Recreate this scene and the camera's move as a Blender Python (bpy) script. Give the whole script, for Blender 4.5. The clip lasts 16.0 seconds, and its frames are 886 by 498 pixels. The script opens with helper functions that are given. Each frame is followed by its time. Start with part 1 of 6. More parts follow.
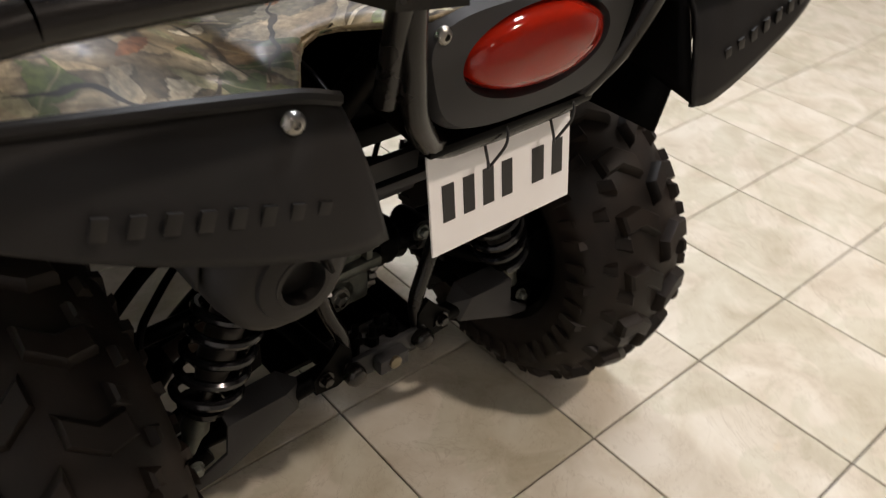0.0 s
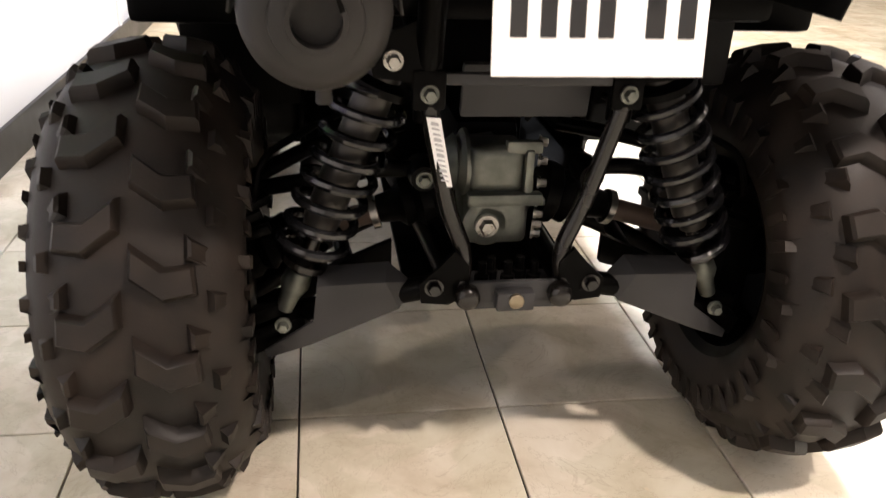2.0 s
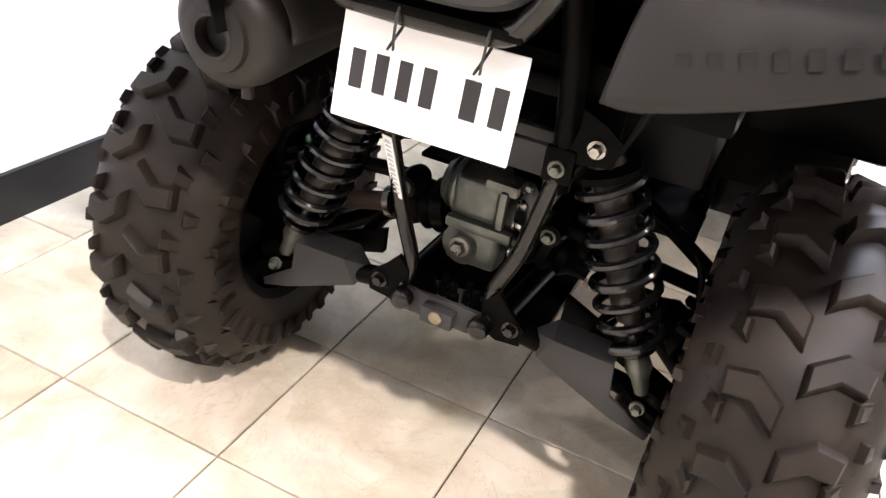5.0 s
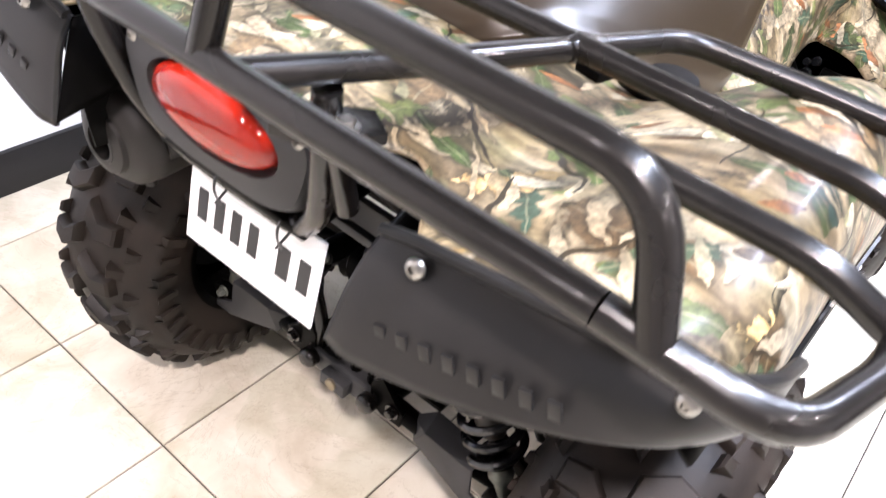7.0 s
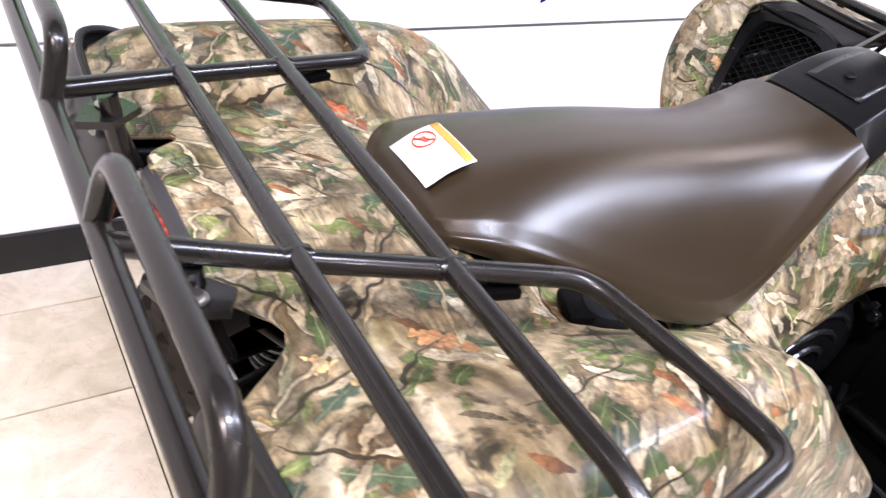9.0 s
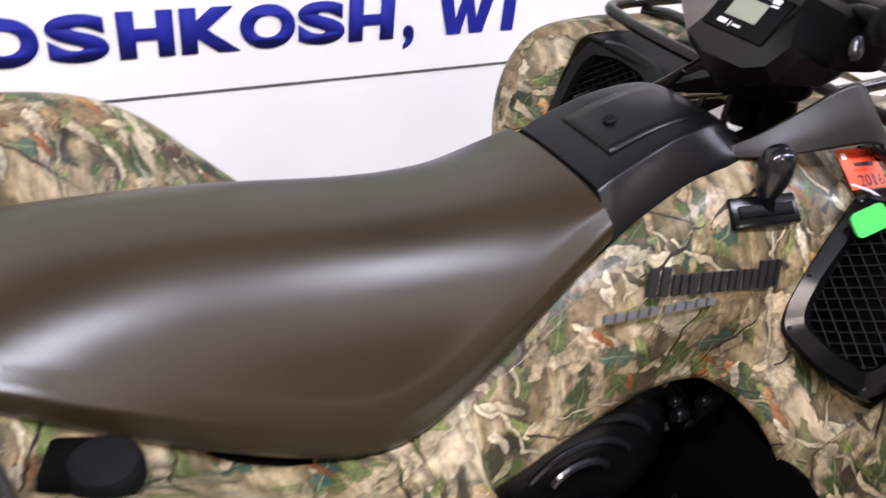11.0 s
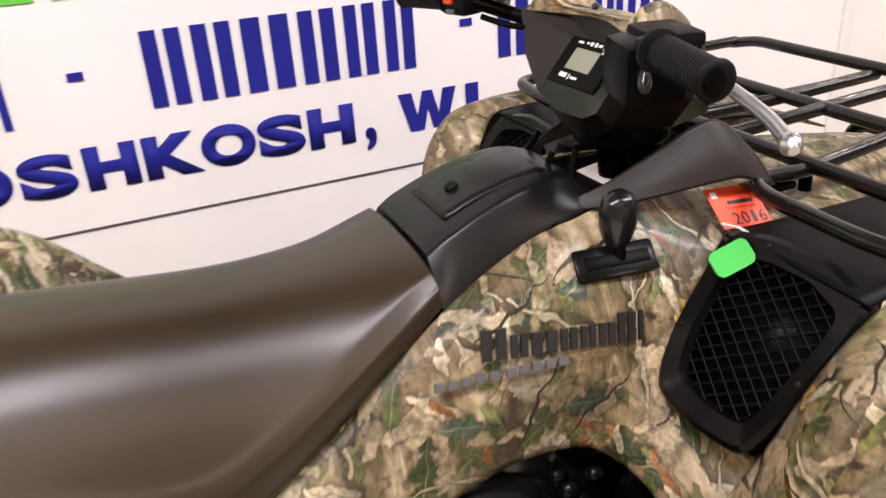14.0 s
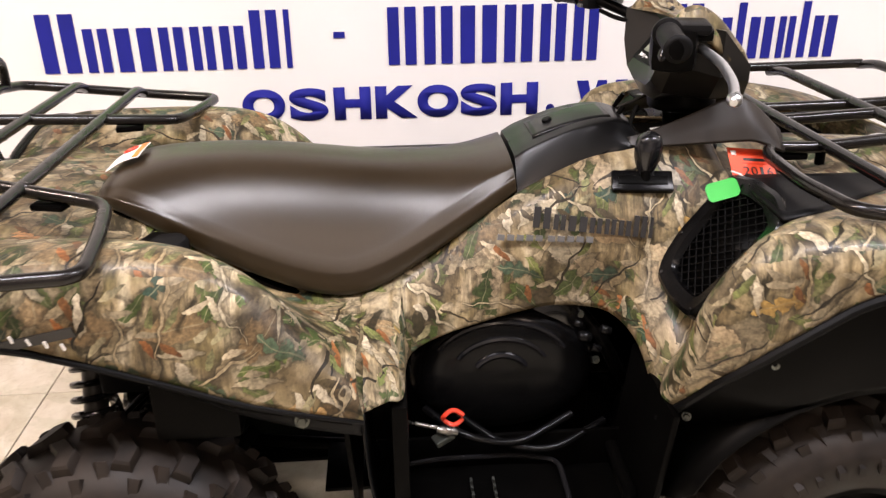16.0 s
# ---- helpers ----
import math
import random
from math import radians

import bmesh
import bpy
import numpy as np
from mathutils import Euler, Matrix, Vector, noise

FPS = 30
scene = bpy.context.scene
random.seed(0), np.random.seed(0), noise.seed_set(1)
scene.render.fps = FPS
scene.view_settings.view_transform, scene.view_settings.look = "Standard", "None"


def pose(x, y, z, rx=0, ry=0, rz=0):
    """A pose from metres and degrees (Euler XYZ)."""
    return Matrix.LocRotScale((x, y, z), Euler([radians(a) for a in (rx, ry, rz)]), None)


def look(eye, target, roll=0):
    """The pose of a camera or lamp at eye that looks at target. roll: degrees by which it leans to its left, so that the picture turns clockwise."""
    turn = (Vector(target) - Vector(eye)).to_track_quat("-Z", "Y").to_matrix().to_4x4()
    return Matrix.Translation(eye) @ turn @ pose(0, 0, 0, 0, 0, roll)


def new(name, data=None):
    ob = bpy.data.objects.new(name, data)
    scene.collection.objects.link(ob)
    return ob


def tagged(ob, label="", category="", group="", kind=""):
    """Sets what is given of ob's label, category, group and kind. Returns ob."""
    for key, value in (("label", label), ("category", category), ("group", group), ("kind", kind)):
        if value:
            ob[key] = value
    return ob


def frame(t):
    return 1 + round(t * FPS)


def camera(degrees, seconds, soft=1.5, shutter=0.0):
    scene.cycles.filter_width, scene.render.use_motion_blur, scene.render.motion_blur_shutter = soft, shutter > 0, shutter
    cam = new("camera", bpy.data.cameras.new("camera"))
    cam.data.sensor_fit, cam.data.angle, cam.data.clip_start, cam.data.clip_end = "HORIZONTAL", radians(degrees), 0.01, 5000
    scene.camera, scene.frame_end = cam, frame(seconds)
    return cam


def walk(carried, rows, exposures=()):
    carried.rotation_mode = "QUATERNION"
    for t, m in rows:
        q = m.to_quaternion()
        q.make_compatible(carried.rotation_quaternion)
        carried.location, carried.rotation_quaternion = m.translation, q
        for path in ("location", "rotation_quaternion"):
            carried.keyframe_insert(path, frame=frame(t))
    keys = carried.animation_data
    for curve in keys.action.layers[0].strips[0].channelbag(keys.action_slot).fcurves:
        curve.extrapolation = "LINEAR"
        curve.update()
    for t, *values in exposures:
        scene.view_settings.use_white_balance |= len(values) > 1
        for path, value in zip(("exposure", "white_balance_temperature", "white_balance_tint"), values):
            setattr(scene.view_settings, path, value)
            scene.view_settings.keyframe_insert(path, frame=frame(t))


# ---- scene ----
cam = camera(58.1, 16.0, soft=1.3, shutter=0.5)
PATH = [
    (0, (-0.517, -0.814, 1.146), (0.576, 0.368, -0.04), 3.9),
    (0.5, (-0.454, -0.927, 1.083), (0.478, 0.494, 0.028), 4.7),
    (1, (-0.396, -1.013, 0.983), (0.31, 0.604, 0.041), 2),
    (1.5, (-0.327, -1.042, 0.903), (0.111, 0.697, 0.019), 3.3),
    (2, (-0.243, -1.035, 0.831), (0.055, 0.743, -0.035), 2.6),
    (2.5, (-0.156, -1.058, 0.773), (-0.005, 0.755, -0.058), 0.6),
    (3, (-0.088, -1.065, 0.781), (-0.086, 0.755, -0.047), 0.8),
    (3.5, (-0.01, -1.06, 0.813), (-0.141, 0.742, -0.043), 2.1),
    (3.7, (0.023, -1.052, 0.826), (-0.145, 0.742, -0.042), 3.2),
    (5.8, (0.447, -0.977, 1.104), (-0.374, 0.447, -0.036), 11.6),
    (6, (0.451, -0.945, 1.131), (-0.377, 0.449, -0.039), 12.2),
    (6.5, (0.483, -0.848, 1.202), (-0.335, 0.482, -0.048), 11.3),
    (7, (0.521, -0.749, 1.283), (-0.305, 0.539, -0.005), 11.1),
    (7.5, (0.513, -0.683, 1.344), (-0.43, 0.511, 0.046), 7.3),
    (8, (0.555, -0.613, 1.4), (-0.583, 0.445, 0.141), 8),
    (8.5, (0.637, -0.572, 1.438), (-0.62, 0.424, 0.243), 10.4),
    (9, (0.725, -0.545, 1.458), (-0.559, 0.451, 0.292), 13),
    (9.5, (0.767, -0.435, 1.458), (-0.53, 0.547, 0.294), 13.3),
    (10, (0.792, -0.252, 1.461), (-0.542, 0.653, 0.277), 12.3),
    (10.2, (0.801, -0.173, 1.463), (-0.551, 0.706, 0.28), 11.4),
    (12.3, (0.772, 0.363, 1.456), (-0.772, 1.238, 0.534), -2.3),
    (12.5, (0.777, 0.399, 1.457), (-0.792, 1.251, 0.555), -3.3),
    (13, (0.8, 0.455, 1.441), (-0.804, 1.253, 0.551), -4.9),
    (13.5, (0.833, 0.461, 1.427), (-0.796, 1.2, 0.531), -5.1),
    (14, (0.956, 0.406, 1.424), (-0.708, 1.084, 0.546), -3.6),
    (14.5, (1.101, 0.337, 1.44), (-0.594, 0.929, 0.561), -3.4),
    (15, (1.233, 0.35, 1.444), (-0.523, 0.77, 0.583), -2.3),
    (15.5, (1.412, 0.45, 1.436), (-0.385, 0.638, 0.578), 0.4),
    (16, (1.58, 0.488, 1.451), (-0.236, 0.614, 0.623), -0.7),
]
EXPOSURES = [(0.0, -0.55, 6650, 15), (0.5, -0.42, 6650, 15), (1.0, -0.12, 6600, 16), (2.0, 0.95, 6550, 17), (3.7, 1.38, 6500, 19), (5.8, 1.40, 5950, 18), (7.0, 1.34, 5850, 20), (8.5, 1.05, 5950, 24), (10.2, 0.52, 6100, 22), (12.3, 0.34, 6650, 21), (13.5, 0.18, 7050, 24), (16.0, 0.22, 7050, 23)]
walk(cam, [(t, look(eye, target, roll)) for t, eye, target, roll in PATH], EXPOSURES)

# ---- world and lamps ----
world = bpy.data.worlds.new("world")
scene.world = world
world.use_nodes = True
world.node_tree.nodes["Background"].inputs[0].default_value = (0.9, 0.95, 1.0, 1)
world.node_tree.nodes["Background"].inputs[1].default_value = 0.012

ROOM = dict(x0=-1.13, x1=5.6, y0=-4.6, y1=6.4, h=3.3)


def area(name, x, y, z, sx, sy, power, colour):
    lamp = bpy.data.lights.new(name, "AREA")
    lamp.shape, lamp.size, lamp.size_y, lamp.energy, lamp.color = "RECTANGLE", sx, sy, power, colour
    ob = new(name, lamp)
    ob.matrix_world = pose(x, y, z)
    return ob


WARM, COOL = (1.0, 0.87, 0.74), (0.84, 0.92, 1.0)
SPOTS = [(1.05, -1.75, 85), (3.10, 0.30, 26), (3.10, 2.30, 22), (-0.45, 3.90, 20), (3.60, -1.80, 16), (-0.45, -2.60, 10), (4.95, 0.90, 16)]
PANELS = [(1.10, -0.10, 1.25, 74), (1.15, 2.25, 1.25, 84), (1.40, 4.70, 1.25, 50)]
for sx_, sy_, power_ in SPOTS:
    area("spot_lamp", sx_, sy_, ROOM["h"] - 0.03, 0.16, 0.16, power_, WARM)
for sx_, sy_, long_, power_ in PANELS:
    area("panel_lamp", sx_, sy_, ROOM["h"] - 0.03, 0.24, long_, power_, COOL)


# ---- materials ----
def shader(name):
    m = bpy.data.materials.new(name)
    m.use_nodes = True
    return m, m.node_tree, m.node_tree.nodes["Principled BSDF"]


def node(tree, kind, **values):
    n = tree.nodes.new(kind)
    for k, v in values.items():
        n.inputs[k.replace("_", " ")].default_value = v
    return n


def place(tree, scale=(1, 1, 1), source="Position"):
    geo = tree.nodes.new("ShaderNodeNewGeometry")
    mapping = tree.nodes.new("ShaderNodeMapping")
    mapping.inputs["Scale"].default_value = scale
    tree.links.new(geo.outputs["Position"], mapping.inputs["Vector"])
    return mapping.outputs["Vector"]


def noise_of(tree, vector, scale, detail=3.0, rough=0.55, distortion=0.0):
    n = node(tree, "ShaderNodeTexNoise", Scale=scale, Detail=detail, Roughness=rough, Distortion=distortion)
    tree.links.new(vector, n.inputs["Vector"])
    return n.outputs["Fac"]


def ramp(tree, fac, stops, interpolation="LINEAR"):
    r = tree.nodes.new("ShaderNodeValToRGB")
    r.color_ramp.interpolation = interpolation
    while len(r.color_ramp.elements) < len(stops):
        r.color_ramp.elements.new(0.5)
    for e, (p, c) in zip(r.color_ramp.elements, stops):
        e.position = p
        e.color = (c, c, c, 1) if isinstance(c, (int, float)) else (*c, 1)
    tree.links.new(fac, r.inputs["Fac"])
    return r.outputs["Color"]


def mix(tree, fac, a, b, blend="MIX"):
    m = tree.nodes.new("ShaderNodeMix")
    m.data_type, m.blend_type = "RGBA", blend
    for socket, value in ((m.inputs[0], fac), (m.inputs[6], a), (m.inputs[7], b)):
        if isinstance(value, tuple):
            socket.default_value = (*value, 1)
        elif isinstance(value, (int, float)):
            socket.default_value = value
        else:
            tree.links.new(value, socket)
    return m.outputs[2]


def calc(tree, op, a, b=0.0, c=0.0):
    m = tree.nodes.new("ShaderNodeMath")
    m.operation = op
    for socket, value in zip(m.inputs, (a, b, c)):
        if isinstance(value, (int, float)):
            socket.default_value = value
        else:
            tree.links.new(value, socket)
    return m.outputs[0]


def bump(tree, bsdf, height, strength, distance=0.002):
    b = tree.nodes.new("ShaderNodeBump")
    b.inputs["Strength"].default_value, b.inputs["Distance"].default_value = strength, distance
    tree.links.new(height, b.inputs["Height"])
    tree.links.new(b.outputs["Normal"], bsdf.inputs["Normal"])


def surface(name, colour, dark=None, rough=0.5, rough2=None, metal=0.0, grain=300.0, relief=0.1, depth=0.0006, coat=0.0, patch=9.0, spec=0.5):
    """A surface with a fine grain and larger uneven patches."""
    m, tree, bsdf = shader(name)
    v = place(tree)
    fine, broad = noise_of(tree, v, grain, 2.0), noise_of(tree, v, patch, 4.0)
    dark = dark or tuple(c * 0.72 for c in colour)
    tint = mix(tree, ramp(tree, broad, [(0.32, 0.0), (0.68, 1.0)]), dark, colour)
    tree.links.new(tint, bsdf.inputs["Base Color"])
    lo, hi = rough, rough2 if rough2 is not None else min(1.0, rough + 0.12)
    tree.links.new(ramp(tree, broad, [(0.3, lo), (0.7, hi)]), bsdf.inputs["Roughness"])
    bsdf.inputs["Metallic"].default_value = metal
    bsdf.inputs["Coat Weight"].default_value = coat
    bsdf.inputs["Specular IOR Level"].default_value = spec
    if relief:
        bump(tree, bsdf, fine, relief, depth)
    return m


def camo_material():
    """Printed woodland: bark streaks, twigs and scattered leaves."""
    m, tree, bsdf = shader("camouflage_print")
    # the print is laid on from above, from the sides and from behind, with ragged borders
    geo = tree.nodes.new("ShaderNodeNewGeometry")
    axes, facing = tree.nodes.new("ShaderNodeSeparateXYZ"), tree.nodes.new("ShaderNodeSeparateXYZ")
    tree.links.new(geo.outputs["Position"], axes.inputs[0])
    tree.links.new(geo.outputs["Normal"], facing.inputs[0])
    border = calc(tree, "MULTIPLY_ADD", noise_of(tree, geo.outputs["Position"], 22.0, 3.0), 0.5, -0.25)

    def choose(test, no, yes):
        return calc(tree, "ADD", calc(tree, "MULTIPLY", calc(tree, "SUBTRACT", 1.0, test), no), calc(tree, "MULTIPLY", test, yes))

    rearward = calc(tree, "GREATER_THAN", calc(tree, "ADD", calc(tree, "ABSOLUTE", facing.outputs["Y"]), border), 0.76)
    upright = calc(tree, "LESS_THAN", calc(tree, "ADD", calc(tree, "ABSOLUTE", facing.outputs["Z"]), border), 0.66)
    wrap = tree.nodes.new("ShaderNodeCombineXYZ")
    along_body = calc(tree, "ADD", axes.outputs["Y"], calc(tree, "MULTIPLY", calc(tree, "SIGN", axes.outputs["X"]), 2.7))
    tree.links.new(choose(rearward, along_body, calc(tree, "ADD", axes.outputs["X"], 5.3)), wrap.inputs[0])
    tree.links.new(choose(upright, calc(tree, "SUBTRACT", 1.3, axes.outputs["X"]), axes.outputs["Z"]), wrap.inputs[1])
    grow = tree.nodes.new("ShaderNodeVectorMath")
    grow.operation = "SCALE"
    grow.inputs["Scale"].default_value = 0.98
    tree.links.new(wrap.outputs["Vector"], grow.inputs[0])
    v = grow.outputs["Vector"]

    def vmath(op, a, b=None, scale=None):
        n = tree.nodes.new("ShaderNodeVectorMath")
        n.operation = op
        for socket, value in zip(n.inputs, (a, b)):
            if isinstance(value, tuple):
                socket.default_value = value
            elif value is not None:
                tree.links.new(value, socket)
        if scale is not None:
            if isinstance(scale, float):
                n.inputs["Scale"].default_value = scale
            else:
                tree.links.new(scale, n.inputs["Scale"])
        return n.outputs["Value"] if op in ("DOT_PRODUCT", "LENGTH") else n.outputs["Vector"]

    def turned_space(scale, turn):
        mapping = tree.nodes.new("ShaderNodeMapping")
        mapping.inputs["Scale"].default_value, mapping.inputs["Rotation"].default_value = scale, turn
        tree.links.new(v, mapping.inputs["Vector"])
        return mapping.outputs["Vector"]

    warp = node(tree, "ShaderNodeTexNoise", Scale=16.0, Detail=2.0)
    tree.links.new(v, warp.inputs["Vector"])
    wave = vmath("ADD", warp.outputs["Color"], (-0.5, -0.5, -0.5))
    fine = noise_of(tree, v, 150.0, 2.0)
    jag = noise_of(tree, v, 90.0, 3.0, 0.6)

    # far trunks, soft and broad, then the bark of nearer ones
    trunk = noise_of(tree, turned_space((15, 3.2, 1), (0.0, 0.0, 0.18)), 1.0, 3.0, 0.55, 0.7)
    colour = ramp(tree, trunk, [(0.30, (0.050, 0.038, 0.022)), (0.42, (0.150, 0.118, 0.070)), (0.52, (0.275, 0.225, 0.145)), (0.64, (0.43, 0.375, 0.275))])
    patch = noise_of(tree, v, 7.0, 3.0, 0.6)
    colour = mix(tree, ramp(tree, patch, [(0.36, 0.70), (0.48, 0.0)]), colour, mix(tree, 1.0, colour, (0.48, 0.50, 0.34), "MULTIPLY"))
    colour = mix(tree, ramp(tree, patch, [(0.54, 0.0), (0.68, 0.55)]), colour, (0.36, 0.31, 0.23))
    bark = noise_of(tree, turned_space((95, 16, 1), (0.0, 0.0, 0.12)), 1.0, 3.0, 0.7, 0.6)
    barked = ramp(tree, noise_of(tree, turned_space((9, 2.4, 1), (0.0, 0.0, 0.2)), 1.0, 2.0), [(0.46, 0.15), (0.56, 1.0)])
    colour = mix(tree, barked, colour, mix(tree, 1.0, colour, ramp(tree, bark, [(0.34, 0.45), (0.62, 1.35)]), "MULTIPLY"))
    grove = noise_of(tree, turned_space((1, 1, 1), (0.0, 0.0, 0.9)), 8.0, 2.0)

    def clamped(*args):
        out = calc(tree, *args)
        out.node.use_clamp = True
        return out

    def leaves(offset, scale, length, width, share, palette, bend, ragged, clump=None, rib=0.0, upright=1.0, rim=0.0, soft=0.0006, cover=1.0, lobes=0.0):
        nonlocal colour
        space = vmath("ADD", vmath("ADD", v, offset), vmath("SCALE", wave, None, bend))
        cell = tree.nodes.new("ShaderNodeTexVoronoi")
        cell.voronoi_dimensions = "2D"
        cell.inputs["Scale"].default_value = scale
        tree.links.new(space, cell.inputs["Vector"])
        d = vmath("MULTIPLY", vmath("SUBTRACT", space, cell.outputs["Position"]), (1.0, 1.0, 0.0))
        axis = vmath("NORMALIZE", vmath("MULTIPLY", vmath("ADD", cell.outputs["Color"], (-0.5, -0.5, -0.5)), (1.0, upright, 0.0)))
        along = vmath("DOT_PRODUCT", d, axis)
        across = vmath("LENGTH", vmath("SUBTRACT", d, vmath("SCALE", axis, None, along)))
        u = calc(tree, "DIVIDE", along, length)
        half = calc(tree, "MULTIPLY", calc(tree, "SUBTRACT", 1.0, calc(tree, "MULTIPLY", u, u)), width)
        if lobes:
            lobe = calc(tree, "ABSOLUTE", calc(tree, "SINE", calc(tree, "MULTIPLY_ADD", u, lobes, calc(tree, "MULTIPLY", across, -60.0))))
            half = calc(tree, "MULTIPLY", half, calc(tree, "MULTIPLY_ADD", lobe, 0.85, 0.35))
        edge = calc(tree, "ADD", calc(tree, "SUBTRACT", across, half), calc(tree, "MULTIPLY", calc(tree, "SUBTRACT", jag, 0.5), ragged))
        inside = calc(tree, "MULTIPLY", clamped("MULTIPLY", edge, -1.0 / soft), cover)
        split = tree.nodes.new("ShaderNodeSeparateColor")
        tree.links.new(cell.outputs["Color"], split.inputs["Color"])
        chosen = calc(tree, "LESS_THAN", split.outputs["Red"], share)
        if clump is not None:
            chosen = calc(tree, "MULTIPLY", chosen, calc(tree, "GREATER_THAN", grove, clump))
        tint = ramp(tree, split.outputs["Green"], palette)
        tone = ramp(tree, fine, [(0.35, 0.62), (0.65, 1.12)])
        tint = mix(tree, 1.0, tint, tone, "MULTIPLY")
        if rib:
            tint = mix(tree, calc(tree, "MULTIPLY", calc(tree, "LESS_THAN", across, rib), 0.35), tint, (0.36, 0.33, 0.23))
        tint = mix(tree, 1.0, tint, ramp(tree, calc(tree, "MULTIPLY_ADD", u, 0.5, 0.5), [(0.1, 0.55), (0.85, 1.25)]), "MULTIPLY")
        if rim:
            near = calc(tree, "MULTIPLY", clamped("MULTIPLY_ADD", edge, -1.0 / (rim * 2.5), 1.0), calc(tree, "MULTIPLY", chosen, 0.55))
            colour = mix(tree, near, colour, (0.012, 0.010, 0.006))
        outside = calc(tree, "SUBTRACT", 1.0, calc(tree, "MULTIPLY", inside, chosen))
        colour = mix(tree, outside, tint, colour)

    BROWNS = [(0.0, (0.10, 0.066, 0.034)), (0.5, (0.25, 0.18, 0.105)), (1.0, (0.46, 0.38, 0.27))]
    GREENS = [(0.0, (0.028, 0.050, 0.018)), (0.35, (0.075, 0.110, 0.034)), (0.7, (0.175, 0.200, 0.075)), (1.0, (0.045, 0.072, 0.032))]
    TEALS = [(0.0, (0.022, 0.055, 0.045)), (0.5, (0.040, 0.085, 0.060)), (1.0, (0.090, 0.130, 0.075))]
    FALL = [(0.0, (0.42, 0.17, 0.05)), (0.4, (0.50, 0.34, 0.13)), (0.75, (0.50, 0.40, 0.20)), (1.0, (0.36, 0.10, 0.05))]
    PALE = [(0.0, (0.24, 0.195, 0.125)), (0.5, (0.38, 0.33, 0.24)), (1.0, (0.52, 0.47, 0.37))]
    DARK = [(0.0, (0.016, 0.013, 0.008)), (1.0, (0.055, 0.042, 0.024))]
    LIGHT = [(0.0, (0.30, 0.245, 0.16)), (1.0, (0.50, 0.45, 0.34))]
    # thick limbs and large soft leaves lying behind
    leaves((1.9, 8.8, 0), 3.6, 0.210, 0.0150, 0.60, [(0.0, (0.085, 0.066, 0.042)), (1.0, (0.26, 0.215, 0.145))], 0.06, 0.010, None, 0.0, 3.0, 0.006, 0.004, 0.85)
    leaves((6.6, 3.3, 0), 6.0, 0.095, 0.036, 0.55, PALE, 0.05, 0.030, None, 0.0012, 1.6, 0.0060, 0.003, 0.80)
    leaves((3.1, 0.4, 0), 8.5, 0.066, 0.026, 0.55, BROWNS, 0.04, 0.024, None, 0.0012, 1.0, 0.0050, 0.002, 0.85)
    # shade behind the leaf clusters
    deep = noise_of(tree, v, 11.0, 4.0, 0.62, 0.8)
    colour = mix(tree, ramp(tree, deep, [(0.36, 0.92), (0.43, 0.0)]), colour, (0.014, 0.012, 0.007))
    leaves((5.7, 2.3, 0), 5.5, 0.140, 0.0070, 0.60, LIGHT, 0.05, 0.004, None, 0.0, 2.0, 0.0030)
    # leaf clusters
    leaves((2.2, 6.1, 0), 11.0, 0.055, 0.018, 0.62, GREENS, 0.04, 0.024, 0.50, 0.0010, 1.0, 0.0040, 0.002, 0.92, 6.5)
    leaves((9.4, 1.1, 0), 17.0, 0.040, 0.0105, 0.55, GREENS, 0.03, 0.012, 0.48, 0.0009, 1.0, 0.0025, 0.0012, 0.92)
    leaves((3.9, 7.7, 0), 12.0, 0.045, 0.013, 0.22, TEALS, 0.03, 0.020, None, 0.0010, 1.0, 0.0025, 0.0015, 0.85, 5.5)
    leaves((4.8, 9.9, 0), 8.5, 0.050, 0.018, 0.20, FALL, 0.04, 0.024, None, 0.0012, 1.0, 0.0040, 0.002, 0.88, 7.0)
    leaves((5.1, 4.4, 0), 19.0, 0.036, 0.0080, 0.45, PALE, 0.05, 0.012, None, 0.0, 1.5, 0.0025, 0.0015, 0.85)
    leaves((8.6, 4.7, 0), 26.0, 0.024, 0.0060, 0.40, [(0.0, (0.10, 0.12, 0.04)), (0.4, (0.42, 0.36, 0.26)), (0.7, (0.05, 0.04, 0.022)), (1.0, (0.30, 0.13, 0.06))], 0.02, 0.008)
    # twigs in front
    leaves((6.2, 7.4, 0), 7.5, 0.110, 0.0030, 0.55, LIGHT, 0.06, 0.001, None, 0.0, 1.0, 0.0024)
    leaves((2.7, 1.4, 0), 6.0, 0.140, 0.0026, 0.50, LIGHT, 0.08, 0.001, None, 0.0, 1.5, 0.0020)
    leaves((0.7, 3.6, 0), 9.0, 0.085, 0.0026, 0.50, DARK, 0.05, 0.002)
    fleck = noise_of(tree, v, 55.0, 4.0, 0.7)
    colour = mix(tree, 1.0, colour, ramp(tree, fleck, [(0.32, 0.62), (0.68, 1.25)]), "MULTIPLY")
    broad = noise_of(tree, v, 5.0, 3.0, 0.55)
    colour = mix(tree, 1.0, colour, ramp(tree, broad, [(0.34, (0.60, 0.56, 0.50)), (0.60, (1.10, 1.06, 0.99))]), "MULTIPLY")
    vivid = node(tree, "ShaderNodeHueSaturation", Saturation=1.06)
    tree.links.new(colour, vivid.inputs["Color"])
    tree.links.new(vivid.outputs["Color"], bsdf.inputs["Base Color"])
    bsdf.inputs["Roughness"].default_value = 0.44
    bsdf.inputs["Specular IOR Level"].default_value = 0.24
